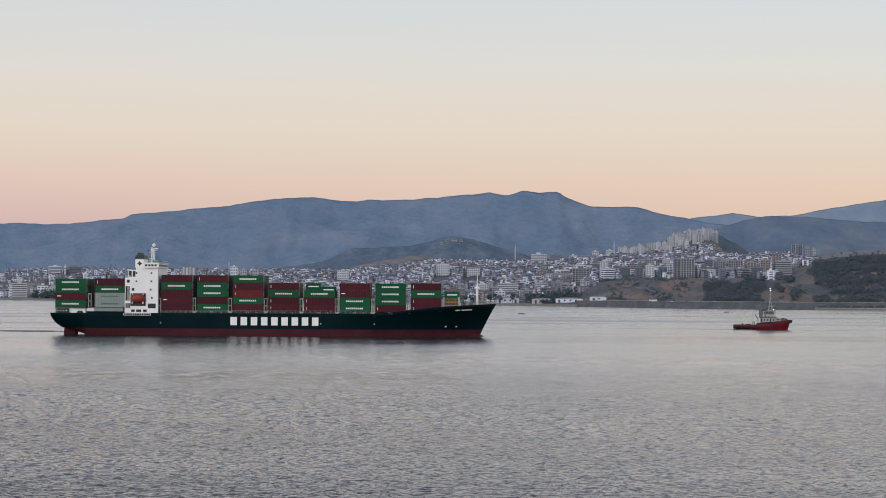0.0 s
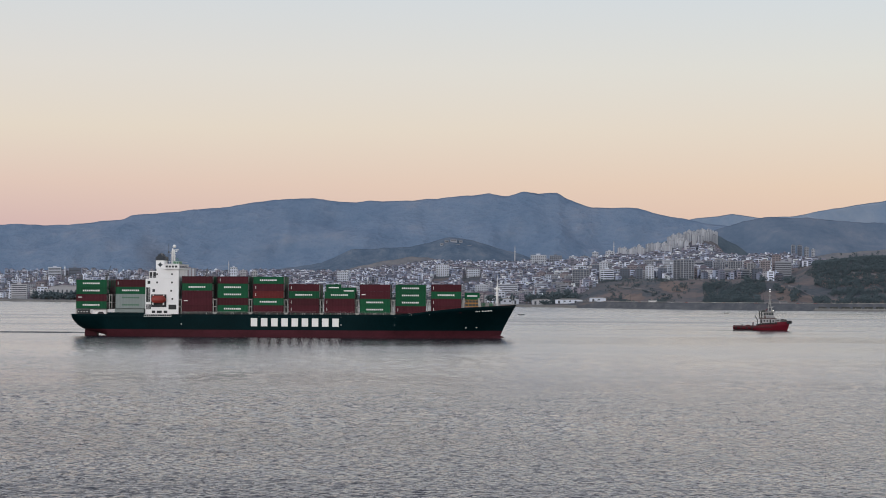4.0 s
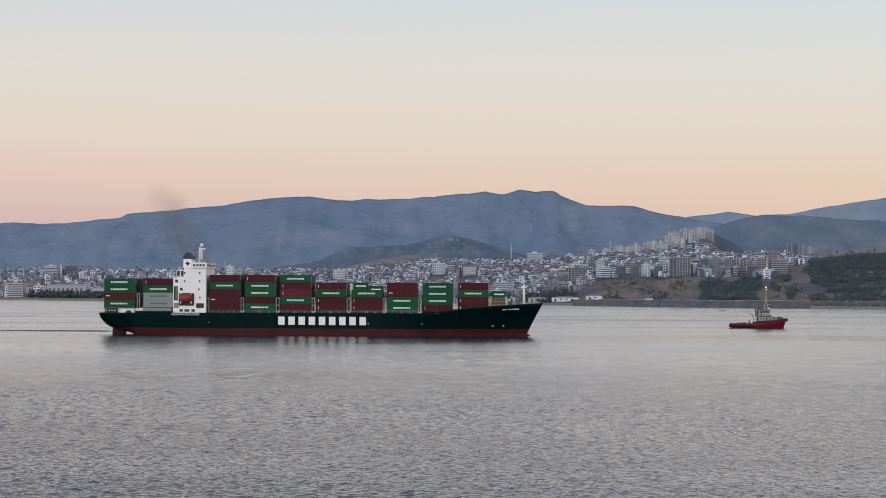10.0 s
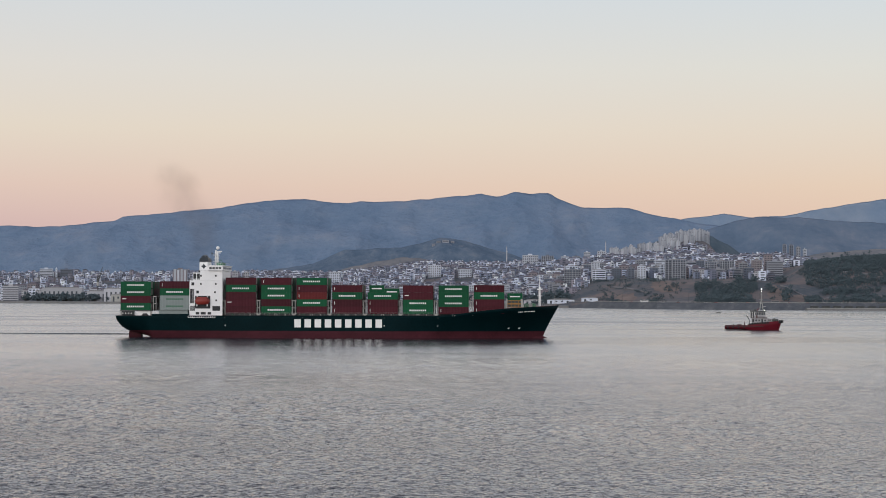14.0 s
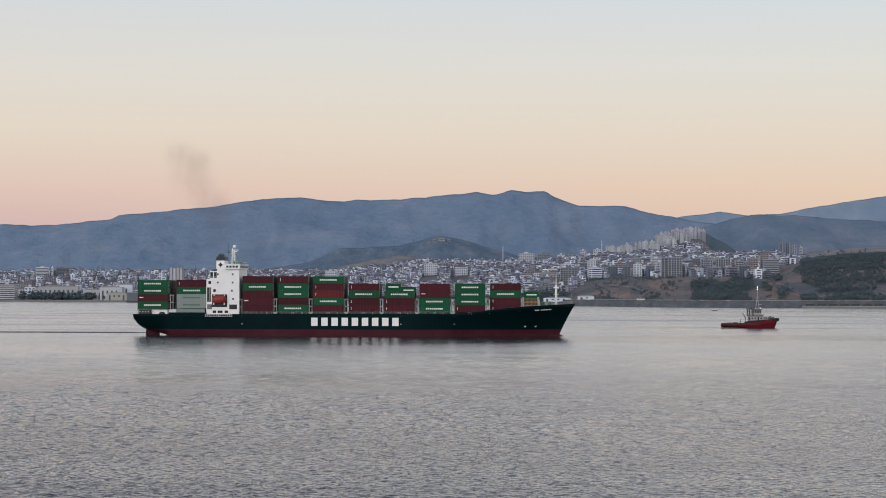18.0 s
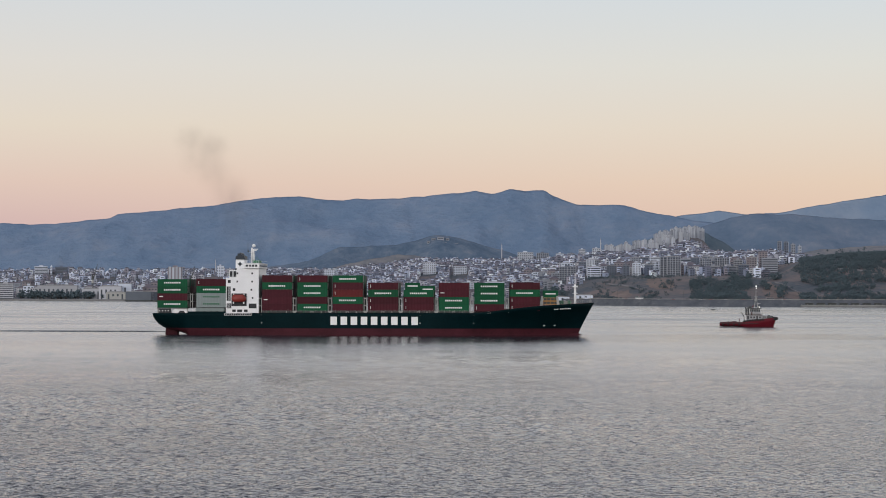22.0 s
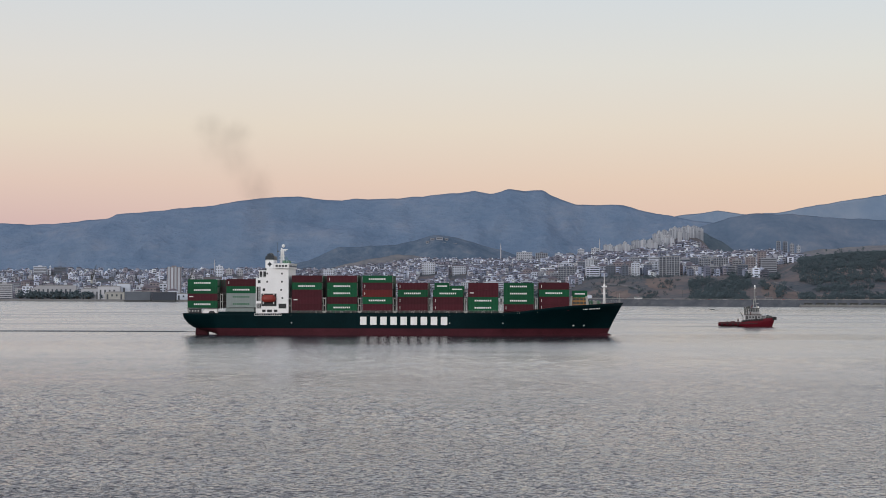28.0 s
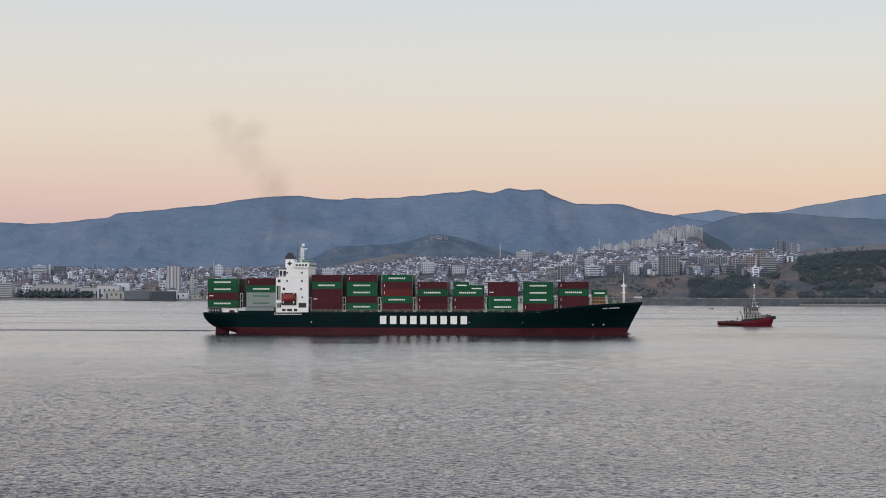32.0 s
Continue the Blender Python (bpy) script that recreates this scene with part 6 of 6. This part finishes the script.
def slope_paths():
    """Pale cuts of tracks and retaining walls on the slopes."""
    for b0, b1, d0, d1 in ((196, 232, 120, 90), (172, 184, 210, 150), (84, 104, 190, 150), (120, 128, 330, 318), (205, 226, 300, 260)):
        bm = bmesh.new()
        prev = None
        for i in range(13):
            k = i / 12
            b, d = b0 + (b1 - b0) * k, d0 + (d1 - d0) * k + 5 * math.sin(k * 5)
            ring = []
            for e, up in ((0, 0.3), (0.2, 1.5), (3.2, 1.7), (3.4, 0.5)):
                y = shore(b) + d + e
                ring.append(bm.verts.new((b * y / 1000, y, ground_height(b, y) + up)))
            if prev:
                for j in range(3):
                    bm.faces.new((prev[j], ring[j], ring[j + 1], prev[j + 1]))
            prev = ring
        tagged(part("track", bm, DRY_HILL), "pale dirt track cut into the slope", "track", kind="structure")


slope_paths()


def clearing(b0, b1, d0, d1, seed):
    """Bare warm earth lying on the slope, with a ragged edge."""
    bm, nb, nd = bmesh.new(), 22, 16
    grid = []
    for j in range(nd + 1):
        row = []
        for i in range(nb + 1):
            u, v = 2 * i / nb - 1, 2 * j / nd - 1
            k = 0.8 + 0.45 * rough_noise(math.atan2(v, u) * 1.2, seed, 0.0, 4)
            b = (b0 + b1) / 2 + u * k * (b1 - b0) / 2
            d = (d0 + d1) / 2 + v * k * (d1 - d0) / 2
            y = shore(b) + d
            row.append(bm.verts.new((b * y / 1000, y, ground_height(b, y) + 0.35)))
        grid.append(row)
    for j in range(nd):
        for i in range(nb):
            if ((2 * i + 1) / nb - 1) ** 2 + ((2 * j + 1) / nd - 1) ** 2 < 1.05:
                bm.faces.new((grid[j][i], grid[j][i + 1], grid[j + 1][i + 1], grid[j + 1][i])).smooth = True
    for v in [v for v in bm.verts if not v.link_faces]:
        bm.verts.remove(v)
    tagged(part("clearing", bm, CLAY), "bare reddish brown earth on the slope", "clearing", kind="structure")


CLAY = patched("bare_clay", [(0.42, (0.105, 0.088, 0.088)), (0.6, (0.150, 0.118, 0.110)), (0.85, (0.195, 0.150, 0.132))], 0.05, 8, bump=1.5, grain=0.3)
for k, spot in enumerate(((164.5, 178, 60, 215), (177, 187, 70, 170), (103, 122, 150, 260), (194, 212, 70, 150), (214, 232, 55, 120), (86, 98, 60, 140))):
    clearing(*spot, 3.7 * k + 1.1)


# ---- wake: low ridges of water that trail behind the hulls ----
def ridge_wave(name, length, spread, height, width, label, sign):
    bm = bmesh.new()
    n = 60
    prev = None
    for i in range(n + 1):
        k = i / n
        fade = (1 - k) ** 0.6 * min(1, i / 3)
        x, y = -k * length, sign * k * spread + 0.8 * rough_noise(k * 9, sign, 0.3, 3)
        cur = []
        for q in (-1, -0.6, -0.25, 0, 0.25, 0.6, 1):
            cur.append(bm.verts.new((x, y + q * width * (0.6 + 0.8 * k), -0.06 + (height * fade + 0.07) * (math.cos(q * math.pi) + 1) / 2)))
        if prev:
            for j in range(6):
                bm.faces.new((prev[j], prev[j + 1], cur[j + 1], cur[j])).smooth = True
        prev = cur
    return tagged(part(name, bm, WAKE), label, "wake")


WAKE = material("wake_water", (0.012, 0.022, 0.026), 0.12, vary=0.1, scale=0.2, grain=1.5, bump=0.12)
WAKES = [(ridge_wave("stern_wake", 330, 16, 0.30, 1.2, "low dark wake trailing behind the ship", 1), SHIP, pose(6, 62, 0.6)),
         (ridge_wave("stern_wake", 330, 2, 0.26, 1.0, "low dark wake trailing behind the ship", -1), SHIP, pose(4, 52, 0.6)),
         (ridge_wave("tug_wake", 90, 26, 0.22, 1.6, "slight wake beside the tug", -1), TUG, pose(4, 2, 0)),
         (ridge_wave("tug_wake", 90, 10, 0.13, 1.4, "slight wake beside the tug", 1), TUG, pose(30, 3, 0, 0, 0, 188))]

# ---- exhaust smoke: thin puffs that rise from the funnel and drift astern ----
def smoke_material():
    """Thin brown haze, densest at the middle of each puff and torn by noise."""
    m = bpy.data.materials.new("exhaust_smoke")
    m.use_nodes = True
    n, l = m.node_tree.nodes, m.node_tree.links
    b = n["Principled BSDF"]
    b.inputs["Base Color"].default_value = (0.16, 0.13, 0.12, 1)
    b.inputs["Roughness"].default_value = 1.0
    b.inputs["Specular IOR Level"].default_value = 0.0
    tc, cut, length = n.new("ShaderNodeTexCoord"), n.new("ShaderNodeVectorMath"), n.new("ShaderNodeVectorMath")
    cut.operation, length.operation = "MULTIPLY", "LENGTH"
    cut.inputs[1].default_value = (1, 0, 1)
    l.new(tc.outputs["Object"], cut.inputs[0])
    l.new(cut.outputs[0], length.inputs[0])
    fall = n.new("ShaderNodeMapRange")
    fall.interpolation_type = "SMOOTHERSTEP"
    fall.inputs[1].default_value, fall.inputs[2].default_value = 0.05, 0.98
    fall.inputs[3].default_value, fall.inputs[4].default_value = 1.0, 0.0
    l.new(length.outputs["Value"], fall.inputs[0])
    t = n.new("ShaderNodeTexNoise")
    t.inputs["Scale"].default_value, t.inputs["Detail"].default_value = 1.1, 3
    l.new(tc.outputs["Object"], t.inputs["Vector"])
    tear = n.new("ShaderNodeMapRange")
    tear.inputs[1].default_value, tear.inputs[2].default_value = 0.25, 0.75
    tear.inputs[3].default_value, tear.inputs[4].default_value = 0.02, 0.15
    l.new(t.outputs[0], tear.inputs[0])
    mul = n.new("ShaderNodeMath")
    mul.operation = "MULTIPLY"
    l.new(fall.outputs[0], mul.inputs[0])
    l.new(tear.outputs[0], mul.inputs[1])
    l.new(mul.outputs[0], b.inputs["Alpha"])
    return m


SMOKE = smoke_material()
PUFFS = []


def puff(sx, sz):
    """A half shell, open at the back."""
    bm = bmesh.new()
    bmesh.ops.create_uvsphere(bm, u_segments=28, v_segments=18, radius=1.0)
    bmesh.ops.delete(bm, geom=[v for v in bm.verts if v.co.y > 0.05], context="VERTS")
    for v in bm.verts:
        v.co.y *= 0.5
    for f in bm.faces:
        f.smooth = True
    ob = part("smoke_puff", bm, SMOKE)
    ob.scale = (sx, min(sx, sz) * 0.5, sz)
    return tagged(ob, "thin brown exhaust smoke puff drifting up from funnel", "smoke", "exhaust smoke", kind="stuff")


# each puff: size across, size up, place at the end of the clip, place at the start
for sx, sz, end, begin, lean in (
        (13, 15, (-86, 792, 80), (-118, 786, 14), 20), (11, 12, (-79, 792, 72), (-116, 786, 14), -15), (12, 13, (-71, 792, 63), (-114, 786, 16), 30),
        (11, 12, (-69, 792, 56), (-112, 786, 18), -25), (10, 12, (-70, 792, 46), (-111, 786, 20), 10), (10, 9, (-92, 792, 87), (-120, 786, 22), 0), (9, 9, (-78, 792, 84), (-118, 786, 18), 40)):
    PUFFS.append((puff(sx, sz), begin, end, lean))


def motions():
    steps = [0, 4, 8, 12, 16, 20, 24, 28, 32]
    walk(BAY, [(t, pose(-0.12 * t, -0.4 * t, 0)) for t in steps])
    walk(SHIP, [(t, ship_pose(t)) for t in steps])
    for ob, at in CARGO:
        walk(ob, [(t, ship_pose(t) @ at) for t in steps])
    walk(TUG, [(t, tug_pose(t)) for t in steps])
    for ob, host, at in WAKES:
        walk(ob, [(t, (ship_pose(t) if host is SHIP else tug_pose(t)) @ at) for t in steps])
    for ob, begin, end, lean in PUFFS:
        # carried along astern of the funnel, rising fast at first and then ever more slowly
        rows = []
        for t in steps:
            k = t / 32
            up = 1 - (1 - k) ** 2
            x = begin[0] - 14 + (end[0] - begin[0] + 14) * k
            rows.append((t, pose(x, begin[1] + (end[1] - begin[1]) * k, begin[2] + (end[2] - begin[2]) * up, 0, lean * k, 0)))
        walk(ob, rows)


motions()
